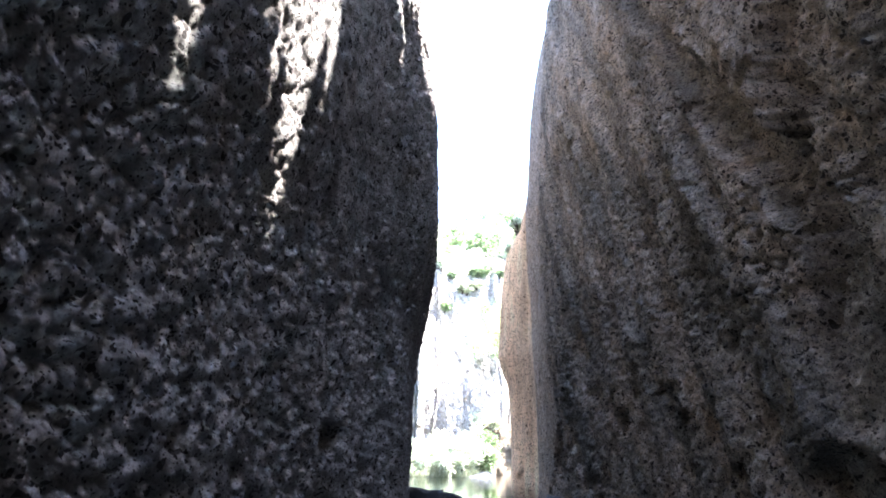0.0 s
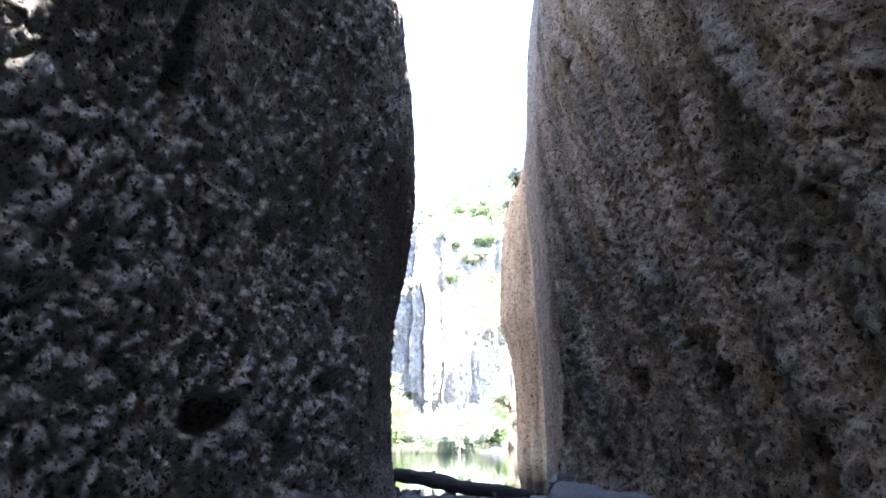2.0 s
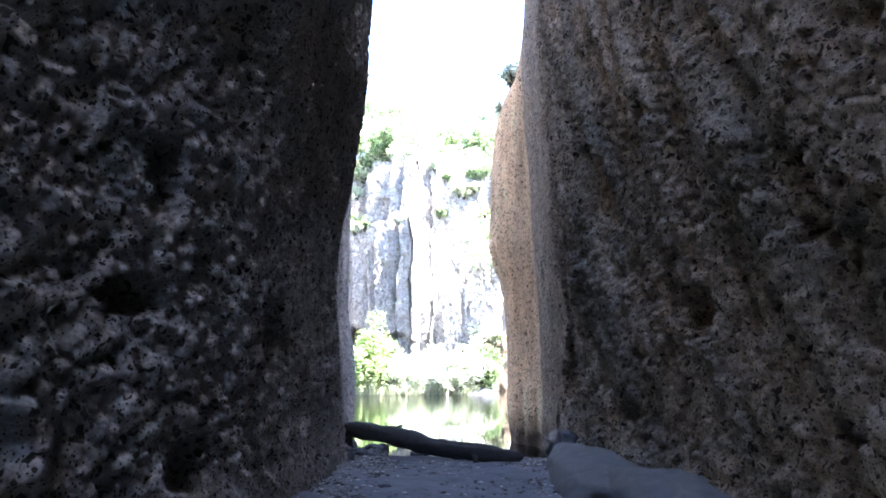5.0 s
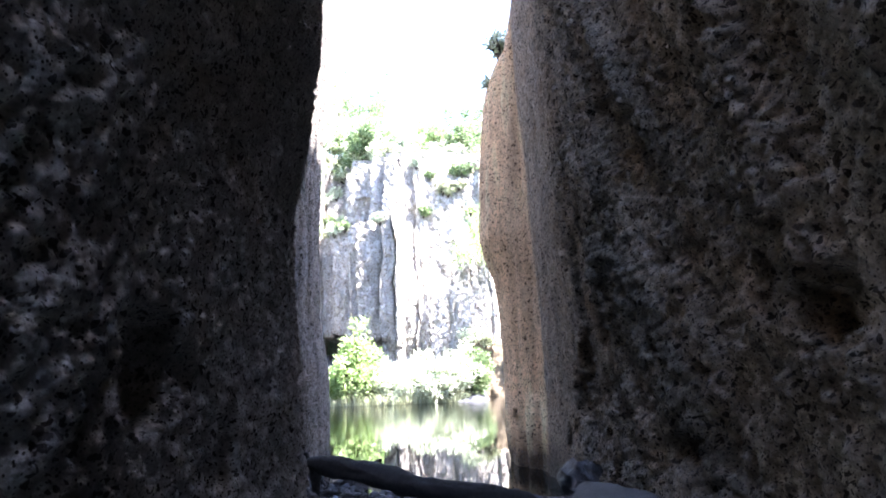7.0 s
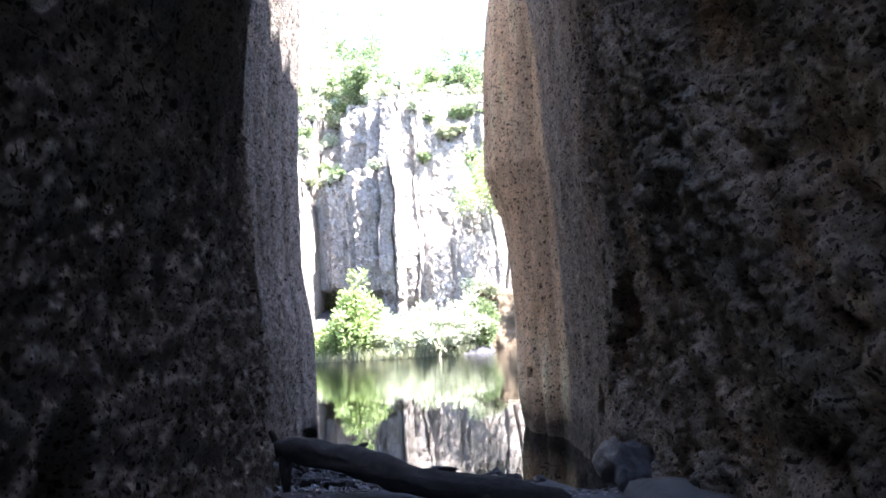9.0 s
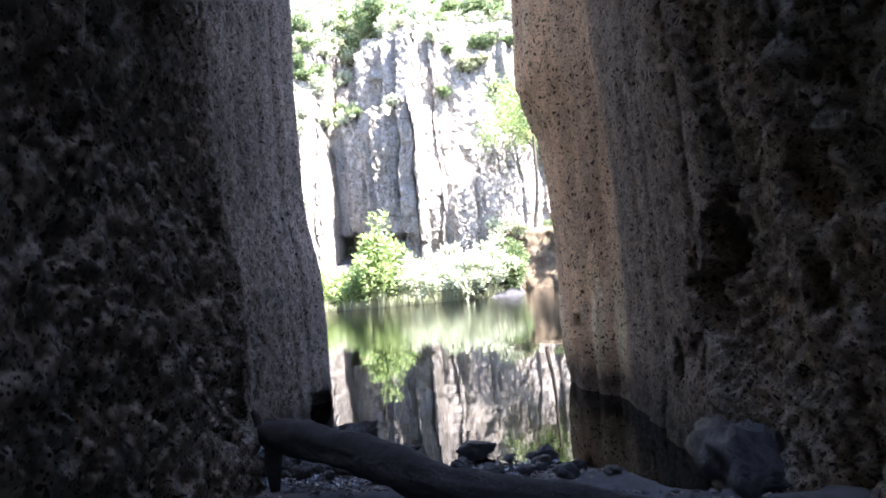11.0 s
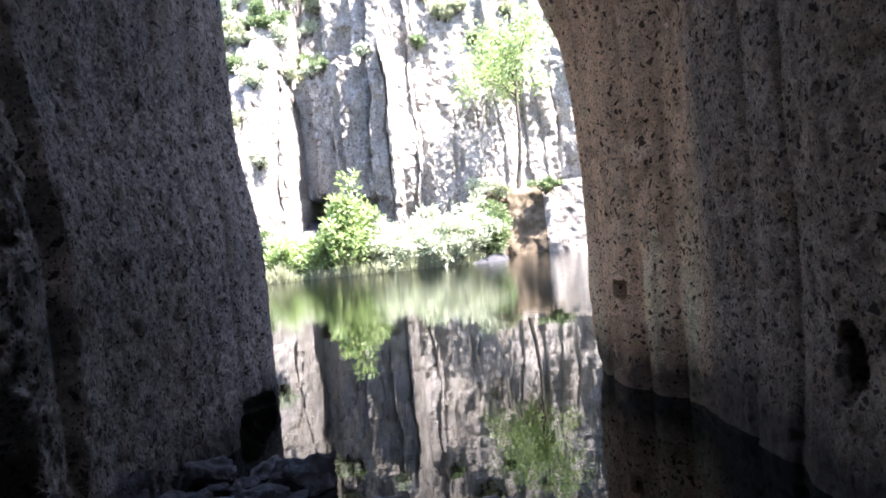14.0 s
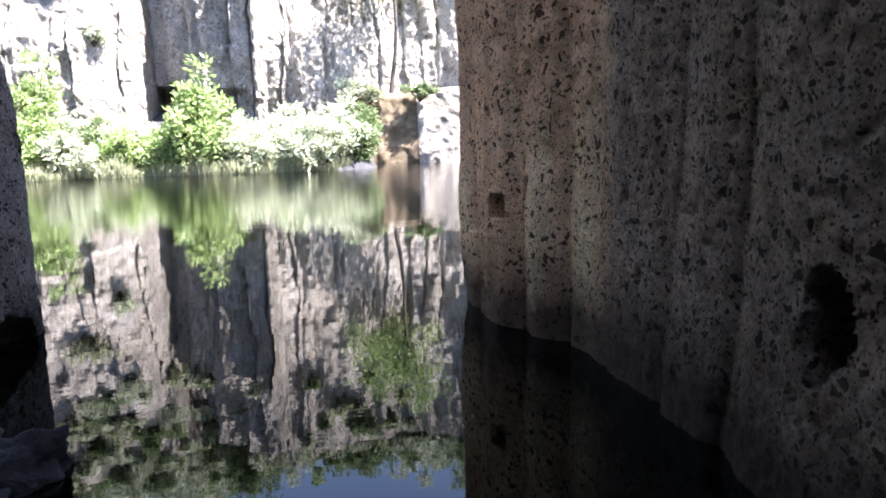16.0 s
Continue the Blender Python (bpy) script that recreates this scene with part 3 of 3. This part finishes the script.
    d = amount * (0.5 * rs.rand(150)[col] + 0.5 * push[col, lay] + (rs.uniform(-1.1, 0.5, 150)[col] + 0.5 * twist[col, lay]) * u * wide - 0.9 * seam * np.clip(0.5 + perlin(Pn * (0.8, 0, 0.35) + 30), 0, 1) * (z < top))
    d = d + 0.75 * fbm(P * (1, 1, 0.35), 3.0, 3) * np.where(slabs, 0.2, 1) + 0.16 * fbm(P * (1, 1, 0.5), 0.7, 3) + 0.10 * fbm(P + 3, 0.35, 2)
    d = d - 0.5 * np.clip(fbm(P * (1.3, 1, 0.3) + 20, 1.1, 2) - 0.45, 0, 1) * np.where(slabs, 0.3, 1)
    P[:, 1] -= d
    P[:, 2] += 0.5 * perlin(np.stack([x, x * 0, x * 0], 1) * 0.3) * np.clip((z - 15) / 3, 0, 1)
    V = P.reshape(len(xs), len(zs), 3)
    tops = []
    for k in (0.6, 2, 5, 12, 40):
        t = V[:, -1].copy()
        t[:, 1] += k
        t[:, 2] += 0.08 * k
        tops.append(t[:, None])
    V = np.concatenate([V, *tops], 1)
    tagged(new("cliff", raw_mesh("cliff", V.reshape(-1, 3), grid_faces(V.shape[0], V.shape[1])[:, ::-1], CLIFF, True)), "pale sunlit quarried cliff rising behind the pond", "cliff", kind="structure")
    return lambda x, z: float(V[np.abs(xs - x).argmin(), np.abs(zs - z).argmin(), 1])


cliff_face = cliff()


def bank(name, x0, x1, mat, label):
    """Low earth and rock bank at the pond's far corner."""
    xs, zs = steps((x0, x1, 0.08)), steps((-1, 3.4, 0.07))
    X, Z = np.meshgrid(xs, zs, indexing="ij")
    P = np.stack([X.ravel(), (50.6 - 0.6 * np.clip((X - 5) / 3, 0, 1) + 0.18 * Z + 0.9 * np.clip(3.6 - X, 0, 1) ** 2).ravel(), (Z * (0.93 + 0.05 * np.sin(X * 0.9) - 0.2 * np.clip(3.8 - X, 0, 1))).ravel()], 1)
    P[:, 1] -= 0.22 * fbm(P, 1.3, 3) + 0.12 * lumps(P, 0.5, 3)
    V = P.reshape(len(xs), len(zs), 3)
    back = V[:, -1:].copy()
    back[:, :, 1] += 3
    back[:, :, 2] += 0.5
    V = np.concatenate([V, back], 1)
    tagged(new(name, raw_mesh(name, V.reshape(-1, 3), grid_faces(*V.shape[:2])[:, ::-1], mat)), label, "bank", kind="structure")


bank("bank", 2.6, 6.3, EARTH, "brown earth bank above the water")
bank("bank_rock", 6.2, 13, CLIFF, "pale broken rock at the foot of the bank")


# ---- plants ----
def leaves(rng, centres, radii, count, size, long=1.6, droop=0.3):
    """Bent leaf pairs scattered through clumps: two triangles on each side of a midrib."""
    k = rng.randint(0, len(centres), count)
    v = rng.normal(size=(count, 3))
    v /= np.linalg.norm(v, axis=1)[:, None]
    r = rng.rand(count) ** 0.45
    p = centres[k] + v * (radii[k] * r)[:, None]
    a = rng.normal(size=(count, 3)) * (1, 1, 0.7) + v * 0.6 - (0, 0, droop)
    a /= np.linalg.norm(a, axis=1)[:, None]
    b = np.cross(a, rng.normal(size=(count, 3)))
    b /= np.linalg.norm(b, axis=1)[:, None]
    s = size * (0.6 + 0.8 * rng.rand(count))[:, None]
    n = np.cross(a, b) * s * 0.15
    tip, q1, q2 = p + a * s * long, p + a * s * long * 0.45 + b * s * 0.4 - n, p + a * s * long * 0.45 - b * s * 0.4 - n
    V = np.stack([p, q1, tip, q2], 1).reshape(-1, 3)
    i = np.arange(count)[:, None] * 4
    F = np.concatenate([i + (0, 1, 2), i + (0, 2, 3)], 0)
    return V, F


def tube(path, radii, sides=7):
    """A tapered limb along a bent path."""
    path = np.asarray(path, float)
    V = []
    for j, (p, r) in enumerate(zip(path, radii)):
        t = path[min(j + 1, len(path) - 1)] - path[max(j - 1, 0)]
        t /= np.linalg.norm(t)
        u = np.cross(t, (0.31, 0.9, 0.2))
        u /= np.linalg.norm(u)
        w = np.cross(t, u)
        for s in range(sides):
            a = 2 * math.pi * s / sides
            V.append(p + r * (math.cos(a) * u + math.sin(a) * w))
    F = []
    for j in range(len(path) - 1):
        for s in range(sides):
            F.append((j * sides + s, j * sides + (s + 1) % sides, (j + 1) * sides + (s + 1) % sides, (j + 1) * sides + s))
    return np.array(V), np.array(F)


def tree(name, at, height, trunk_r, crown, mat, label, seed, bare=0.45, count=4500, size=0.16, lean=(0, 0)):
    rng = np.random.RandomState(seed)
    root = new(name)
    root.location = at
    tagged(root, label, "tree")
    path = [(lean[0] * f * height + 0.05 * height * math.sin(f * 5 + seed) * f, lean[1] * f * height, f * height * 0.8 - 0.2 * (f == 0)) for f in np.linspace(0, 1, 7)]
    part("trunk", raw_mesh("trunk", *tube(path, np.linspace(trunk_r, trunk_r * 0.25, 7), 9), TWIG), root)
    centres, radii = [], []
    for k in range(9):
        f = bare + (1 - bare) * rng.rand() * 0.9
        base = np.array([np.interp(f, np.linspace(0, 1, 7), [q[c] for q in path]) for c in range(3)])
        a = rng.rand() * 6.28
        tip = base + np.array([math.cos(a) * crown, math.sin(a) * crown, height * 0.22]) * (0.45 + 0.55 * rng.rand())
        midp = (base + tip) / 2 + rng.normal(size=3) * 0.08 * crown
        part("limb", raw_mesh("limb", *tube([base, midp, tip], [trunk_r * 0.4, trunk_r * 0.25, trunk_r * 0.06], 6), TWIG), root)
        for c in (midp, tip, tip + rng.normal(size=3) * crown * 0.3, tip + rng.normal(size=3) * crown * 0.35):
            centres.append(c)
            radii.append(crown * (0.16 + 0.22 * rng.rand()))
    part("crown", raw_mesh("crown", *leaves(rng, np.array(centres), np.array(radii), count, size), mat, True), root)
    return root


def bush(name, at, size, mat, label, seed, count=2200, leaf=0.1, category="bush", upright=0.0):
    """Several stems from one foot, each with its own leafy clumps."""
    rng = np.random.RandomState(seed)
    root = new(name)
    root.location = at
    tagged(root, label, category)
    w, d, h = size
    centres, radii = [], []
    for k in range(14):
        a, r = rng.rand() * 6.28, 0.15 + 0.85 * rng.rand()
        tip = np.array([math.cos(a) * w * 0.42 * r, math.sin(a) * d * 0.42 * r, h * (0.45 + 0.5 * rng.rand()) * (1.0 - (0.45 - 0.45 * upright) * r)])
        part("stem", raw_mesh("stem", *tube([(0, 0, -0.25), tip * (0.45, 0.45, 0.55), tip], [0.04, 0.028, 0.01], 5), TWIG), root)
        for f in (0.3, 0.5, 0.7, 0.9, 1.0):
            centres.append(tip * f + rng.normal(size=3) * 0.07 * h)
            radii.append(min(w, h) * (0.10 + 0.12 * rng.rand()) * (1.25 - 0.5 * f))
    part("foliage", raw_mesh("foliage", *leaves(rng, np.array(centres), np.array(radii), count, leaf, 1.9, -0.3), mat, True), root)
    return root


EDGE_TREES = [(-14, 58, 6.5, 3.2, LEAF_MID), (-10, 57.5, 5.0, 2.8, LEAF_GREY), (-7.2, 58.5, 4.6, 2.4, LEAF_GREY), (-5.2, 58, 4.4, 2.2, LEAF_MID), (-3.2, 57, 3.2, 1.9, LEAF_MID), (-1.2, 57.5, 2.6, 1.7, LEAF_GREY), (0.8, 58, 2.4, 1.6, LEAF_BRIGHT), (2.6, 57.5, 2.6, 1.6, LEAF_MID), (4.9, 57, 2.8, 1.8, LEAF_MID), (7.6, 57.5, 3.2, 2.0, LEAF_GREY), (11, 57, 5, 3, LEAF_MID), (-18, 56, 7, 3, LEAF_MID)]
FAR_TREES = [(-17, 73, 11, 4.4, LEAF_MID), (-11.8, 75, 12.5, 4.4, LEAF_MID), (-8.3, 72, 10.5, 3.8, LEAF_GREY), (-5.6, 75, 12, 4.0, LEAF_MID), (-2.4, 73, 8.0, 3.0, LEAF_GREY), (0.4, 74, 6.2, 2.8, LEAF_MID), (3.2, 74, 6.8, 2.8, LEAF_GREY), (6.6, 75, 11, 3.6, LEAF_MID), (10.6, 74, 10, 3.8, LEAF_MID), (15, 74, 11, 4, LEAF_GREY)]
for i, (x, y, h, c, mat) in enumerate(EDGE_TREES):
    tree("tree", (x, y, 16.7), h, 0.14, c, mat, "green leafy tree growing on the cliff top", 100 + i, 0.1, 4600, 0.15)
for i, (x, y, h, c, mat) in enumerate(FAR_TREES):
    tree("tree", (x, y, 18.1), h + 0.8, 0.2, c, mat, "tall green tree standing back from the cliff edge", 140 + i, 0.15, 7000, 0.2)
tree("tree", (5.0, 50.6, 3.4), 10.6, 0.12, 3.0, LEAF_BRIGHT, "slender young tree with a thin forked trunk on the bank", 33, 0.42, 4600, 0.13, (0.10, 0))

SHORE = [(-3.5, 45.8, 4.2, 3.9, LEAF_BRIGHT, 0.6), (-5.0, 45.6, 1.8, 2.2, LEAF_BRIGHT, 0.2), (-6.6, 45.5, 2.2, 1.9, LEAF_BRIGHT, 0), (-8.4, 45.3, 2.4, 2.1, LEAF_GREY, 0), (-10.4, 45.2, 2.6, 2.6, LEAF_BRIGHT, 0.3),
         (-9.7, 46.0, 2.2, 5.0, LEAF_BRIGHT, 0.6), (-1.2, 45.7, 2.4, 1.8, LEAF_GREY, 0), (0.4, 45.8, 2.4, 2.5, LEAF_GREY, 0), (1.6, 46.2, 2.6, 2.9, LEAF_GREY, 0), (2.9, 46.6, 1.9, 2.0, LEAF_MID, 0),
         (-2.0, 47.4, 3.2, 2.2, LEAF_GREY, 0), (3.3, 49.6, 1.8, 2.6, LEAF_MID, 0.2), (-7.5, 47, 3.0, 2.0, LEAF_MID, 0),
         (-5.9, 46.6, 3.0, 2.3, LEAF_GREY, 0), (-0.2, 47.2, 3.6, 2.7, LEAF_GREY, 0), (2.2, 47.6, 2.8, 2.6, LEAF_GREY, 0), (-9.6, 46.8, 3.4, 2.4, LEAF_GREY, 0), (-1.9, 46.2, 2.4, 2.4, LEAF_GREY, 0)]
for i, (x, y, w, h, mat, u) in enumerate(SHORE):
    bush("bush", (x, y - 0.45, -0.1 + 0.35 * (y > 46.5)), (w * 1.15, 2.4, h), mat, ("tall bright green bush at the water's edge" if i == 0 else "leafy green bush growing on the pond shore"), 200 + i, 4200 if i else 5200, 0.11 if i else 0.16, upright=u)
LEDGE = [(-8.2, 9.6, 1.9, 1.2), (-6.4, 10.6, 2.0, 1.3), (-4.9, 10.8, 1.2, 0.7), (-7.4, 12.6, 2.2, 1.6), (-3.6, 15.2, 1.8, 1.0), (1.7, 13.6, 1.1, 1.1), (0.3, 12.0, 0.9, 0.7), (-2.4, 10.8, 0.8, 0.6),
         (-7.9, 5.4, 1.3, 0.9), (-9.4, 7.4, 1.8, 1.2), (2.9, 15.0, 1.4, 1.0), (-6.4, 2.6, 1.6, 1.3), (-5.6, 10.5, 1.5, 0.9), (-7.0, 10.4, 1.6, 1.1)]
scatter = np.random.RandomState(12)
for i in range(46):
    LEDGE.append((scatter.uniform(-13, -5.2), scatter.uniform(10.6, 16.4), scatter.uniform(0.7, 1.9), scatter.uniform(0.4, 1.2)))
for i in range(12):
    LEDGE.append((scatter.uniform(-1, 8), scatter.uniform(10.5, 16), scatter.uniform(0.4, 1.2), scatter.uniform(0.35, 0.9)))
PLACED = [(x, cliff_face(x, z) - 0.1, z, w, h) for x, z, w, h in LEDGE] + [(3.0, 51.0, 3.0, 1.4, 1.2), (3.9, 50.4, 2.9, 1.2, 0.7), (6.4, 50.3, 3.0, 1.5, 0.7)]
for i in range(34):
    lx = -10 + 0.55 * i + scatter.uniform(-0.4, 0.4)
    PLACED.append((lx, cliff_face(lx, 16.7) + scatter.uniform(0.2, 1.8), 16.75, scatter.uniform(0.8, 2.0), scatter.uniform(0.6, 1.6)))
for i, (x, y, z, w, h) in enumerate(PLACED):
    bush("shrub", (x, y, z), (w * 1.7, 1.4, h * 1.05), (LEAF_GREY, LEAF_DRY, LEAF_MID, LEAF_GREY)[i % 4], "small green shrub rooted on a cliff ledge", 300 + i, 1100, 0.10, "shrub")


bush("shrub", (2.5, 21.5, 8.3), (0.9, 0.8, 0.7), LEAF_DRY, "dry tuft of grass and shrub on the pier top", 390, 500, 0.07, "shrub")
bush("shrub", (2.25, 21.7, 7.6), (0.5, 0.5, 0.4), LEAF_DRY, "small dry shrub rooted on the pier", 391, 260, 0.06, "shrub")


def reeds():
    """Grass and reed blades along the far waterline."""
    rng = np.random.RandomState(5)
    n = 9000
    x = rng.uniform(-13, 3.4, n)
    y = 44.75 + 0.12 * np.sin(x * 2.1) + 0.25 * np.sin(x * 0.7) + rng.rand(n) ** 2 * 1.1 + 1.2 * np.clip((x - 1.5) / 2, 0, 1) - 0.8 * np.clip((-4 - x) / 3, 0, 1)
    p = np.stack([x, y, np.full(n, -0.32)], 1)
    h = (0.25 + 1.0 * rng.rand(n) ** 1.5 * (0.55 + 0.45 * np.sin(x * 1.3) * np.sin(x * 3.1)))[:, None]
    lean = rng.normal(size=(n, 3)) * (0.28, 0.28, 0) * h
    side = np.stack([np.cos(x * 91), np.sin(x * 91), x * 0], 1) * 0.018
    mid, tip = p + lean * 0.4 + (0, 0, 1) * h * 0.65, p + lean * 1.1 + (0, 0, 1) * h
    V = np.stack([p - side, p + side, mid + side * 0.8, mid - side * 0.8, tip], 1).reshape(-1, 3)
    i = np.arange(n)[:, None] * 5
    F = np.concatenate([i + (0, 1, 2), i + (0, 2, 3), i + (3, 2, 4)])
    tagged(new("reeds", raw_mesh("reeds", V, F, LEAF_DRY, True)), "pale green reeds and grass along the waterline", "reeds", kind="stuff")


reeds()


# ---- driftwood log and stones ----
def log():
    root = new("fallen_log")
    tagged(root, "dark weathered fallen log lying across the path", "log")
    f = np.linspace(0, 1, 44)
    x = np.interp(f, [0, 0.25, 0.55, 0.78, 1], [-1.05, -0.25, 0.64, 1.25, 1.88])
    y = smooth([(0, 16.85), (0.25, 16.28), (0.55, 15.55), (0.78, 15.25), (1, 15.08)], f)
    z = smooth([(0, 0.47), (0.12, 0.50), (0.25, 0.47), (0.55, 0.37), (0.78, 0.31), (1, 0.27)], f) + 0.012 * np.sin(f * 19)
    r = np.interp(f, [0, 0.03, 0.12, 0.3, 0.7, 0.97, 1], [0.02, 0.07, 0.12, 0.135, 0.12, 0.1, 0.02])
    V, F = tube(np.stack([x, y, z], 1), r, 22)
    ax = np.repeat(np.stack([x, y, z], 1), 22, 0)
    V = ax + (V - ax) * (1 + 0.26 * fbm(V * (0.6, 0.6, 2.2), 0.16, 3) + 0.22 * perlin(V / 0.4))[:, None]
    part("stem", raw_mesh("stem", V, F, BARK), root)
    for a, b, c, w in (((-0.72, 16.6, 0.45), (-0.72, 16.5, 0.32), (-0.7, 16.42, 0.12), 0.06), ((-0.85, 16.7, 0.52), (-0.88, 16.7, 0.63), (-0.92, 16.72, 0.67), 0.03), ((0.05, 16.05, 0.5), (0.1, 16.1, 0.58), (0.14, 16.14, 0.6), 0.035), ((1.2, 15.26, 0.3), (1.22, 15.1, 0.26), (1.24, 15.0, 0.14), 0.04)):
        V, F = tube([a, b, c, np.array(c) + 0.01], [w * 1.3, w, w * 0.7, 0.005], 10)
        part("branch_stub", raw_mesh("branch_stub", V + 0.012 * fbm(V, 0.08, 2)[:, None], F, BARK), root)


log()


def rock_mesh(seed, detail=3):
    """A broken stone: a ball cut by random planes, then roughened."""
    bm = bmesh.new()
    bmesh.ops.create_icosphere(bm, subdivisions=detail, radius=1)
    V = np.array([v.co[:] for v in bm.verts])
    F = np.array([[v.index for v in f.verts] for f in bm.faces])
    bm.free()
    rng = np.random.RandomState(seed)
    for k in range(11):
        n = rng.normal(size=3)
        n /= np.linalg.norm(n)
        over = np.clip(V @ n - (0.55 + 0.3 * rng.rand()), 0, 9)
        V = V - over[:, None] * n
    V = V * (1 + 0.22 * fbm(V + seed, 0.8, 3) - 0.30 * lumps(V + seed, 0.5, seed) + 0.10 * fbm(V + seed, 0.2, 3, 0.6))[:, None]
    return V, F


def rounded_mesh():
    """A low slab, rounded off to look like a smooth mound."""
    V, F = rock_mesh(3, 4)
    V = V / np.linalg.norm(V, axis=1)[:, None]
    return np.sign(V) * np.abs(V) ** 0.8 * (1 + 0.16 * fbm(V + 2, 0.9, 3) + 0.05 * fbm(V, 0.2, 3))[:, None], F


SHAPES = [rock_mesh(500 + k, 4) for k in range(7)]
ROUNDED = rounded_mesh()
SMALL_SHAPES = [rock_mesh(500 + k, 3) for k in range(7)]


def rock(name, at, size, turn, shape, mat, label, group=""):
    V, F = ROUNDED if shape < 0 else (SHAPES if max(size) > 0.13 else SMALL_SHAPES)[shape % 7]
    ob = new(name, raw_mesh(name, V * size, F, mat))
    ob.matrix_world = pose(*at, *turn)
    return tagged(ob, label, "rock", group)


def on_ground(x, y):
    return float(ground_z(np.array([x]), np.array([y]))[0])


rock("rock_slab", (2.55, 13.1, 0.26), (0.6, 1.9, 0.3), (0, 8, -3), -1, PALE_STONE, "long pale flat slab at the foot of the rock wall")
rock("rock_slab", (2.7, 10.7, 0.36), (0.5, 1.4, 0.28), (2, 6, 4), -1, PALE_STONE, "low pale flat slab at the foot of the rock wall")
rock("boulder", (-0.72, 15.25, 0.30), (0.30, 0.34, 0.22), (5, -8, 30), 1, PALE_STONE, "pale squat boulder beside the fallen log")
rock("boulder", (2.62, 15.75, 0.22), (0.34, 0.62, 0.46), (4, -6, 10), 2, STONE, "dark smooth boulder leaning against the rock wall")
rock("boulder", (-0.78, 6.7, 0.55), (0.42, 0.95, 0.55), (0, 10, 8), 3, TUFF_L, "large rough grey boulder leaning against the rock wall")
rock("boulder", (-0.72, 8.9, 0.5), (0.35, 0.5, 0.34), (8, 0, 50), 5, STONE, "dark rough boulder leaning against the rock wall")
for i, (x, y, z, sx, sy, sz, a) in enumerate([(0.80, 18.1, 0.02, 0.38, 0.3, 0.24, 25), (1.45, 17.7, -0.02, 0.3, 0.22, 0.13, -10), (0.1, 18.6, -0.06, 0.42, 0.32, 0.2, 40), (-0.5, 19.05, 0.1, 0.5, 0.42, 0.34, 10),
                                                 (-0.95, 19.5, 0.08, 0.4, 0.34, 0.24, 70), (-1.1, 18.7, 0.12, 0.36, 0.32, 0.24, 15), (-0.6, 18.3, 0.08, 0.28, 0.24, 0.17, 55), (-1.05, 20.1, -0.05, 0.34, 0.3, 0.22, 35), (-0.85, 17.6, 0.2, 0.3, 0.26, 0.2, 80),
                                                 (-0.35, 17.7, 0.1, 0.2, 0.18, 0.12, 20), (-1.25, 18.0, 0.3, 0.3, 0.3, 0.26, 5), (1.9, 17.2, 0.02, 0.26, 0.2, 0.12, 33)]):
    rock("rock", (x, y, min(z - 0.04, on_ground(x, y) + 0.5 * sz)), (sx * 0.62, sy * 0.62, sz * 0.75), (8 * math.sin(i), 6 * math.cos(i * 2), a), i, STONE, "dark jagged volcanic rock on the wet shore", "rubble at the water's edge")
rng = np.random.RandomState(77)
for i in range(190):
    x, y = (rng.uniform(-1.15, 0.3), rng.uniform(16.9, 20.0)) if i < 150 else (rng.uniform(0.2, 2.3), rng.uniform(16.2, 18.2))
    s = rng.uniform(0.04, 0.12)
    rock("rock", (x, y, on_ground(x, y) + s * 0.35), (s * 1.2, s, s * 0.75), tuple(rng.uniform(-20, 20, 2)) + (rng.uniform(0, 360),), i, STONE, "small dark broken rock on the wet shore", "rubble at the water's edge")


def gravel(name, y0, y1, n, mat, seed, label):
    """Chips of stone and litter, thickest along the walls' feet and at the shore."""
    rng = np.random.RandomState(seed)
    V0 = np.array([(1, 0, 0), (-1, 0, 0), (0, 1, 0), (0, -1, 0), (0, 0, 1), (0, 0, -1)], float)
    F0 = np.array([(0, 2, 4), (2, 1, 4), (1, 3, 4), (3, 0, 4), (2, 0, 5), (1, 2, 5), (3, 1, 5), (0, 3, 5)])
    y = rng.uniform(y0, y1, n)
    u = rng.beta(0.55, 0.55, n)
    x = -1.3 + 4.3 * u
    keep = (np.abs(x - 0.95) > 0.75) | (rng.rand(n) < 0.25) | (y > 16)
    x, y = x[keep], y[keep]
    n = len(x)
    s = 0.007 + 0.022 * rng.rand(n) ** 3
    z = ground_z(x, y) + s * 0.4
    R = rng.normal(size=(n, 6, 3)) * 0.25
    V = (V0[None] + R) * s[:, None, None] * np.array((1.3, 1.1, 0.55)) + np.stack([x, y, z], 1)[:, None]
    F = F0[None] + np.arange(n)[:, None, None] * 6
    tagged(new(name, raw_mesh(name, V.reshape(-1, 3), F.reshape(-1, 3), mat, True)), label, "gravel", kind="stuff")


gravel("gravel", 1.5, 16.9, 34000, GRAVEL, 9, "loose stone chips scattered along the path's edges")
gravel("wet_gravel", 16.7, 18.7, 9000, WET_GRAVEL, 10, "wet dark shingle glinting at the water's edge")

for x, y, s in ((2.1, 10.7, 0.08), (1.75, 9.2, 0.05), (0.1, 9.6, 0.05), (0.2, 12.6, 0.06), (1.9, 12.2, 0.06), (2.0, 8.4, 0.07), (-0.1, 11.2, 0.05)):
    rock("stone", (x, y, on_ground(x, y) + s * 0.4), (s * 1.3, s, s * 0.7), (6, 4, 70 * x), int(y), STONE, "dark loose stone lying on the dirt path")
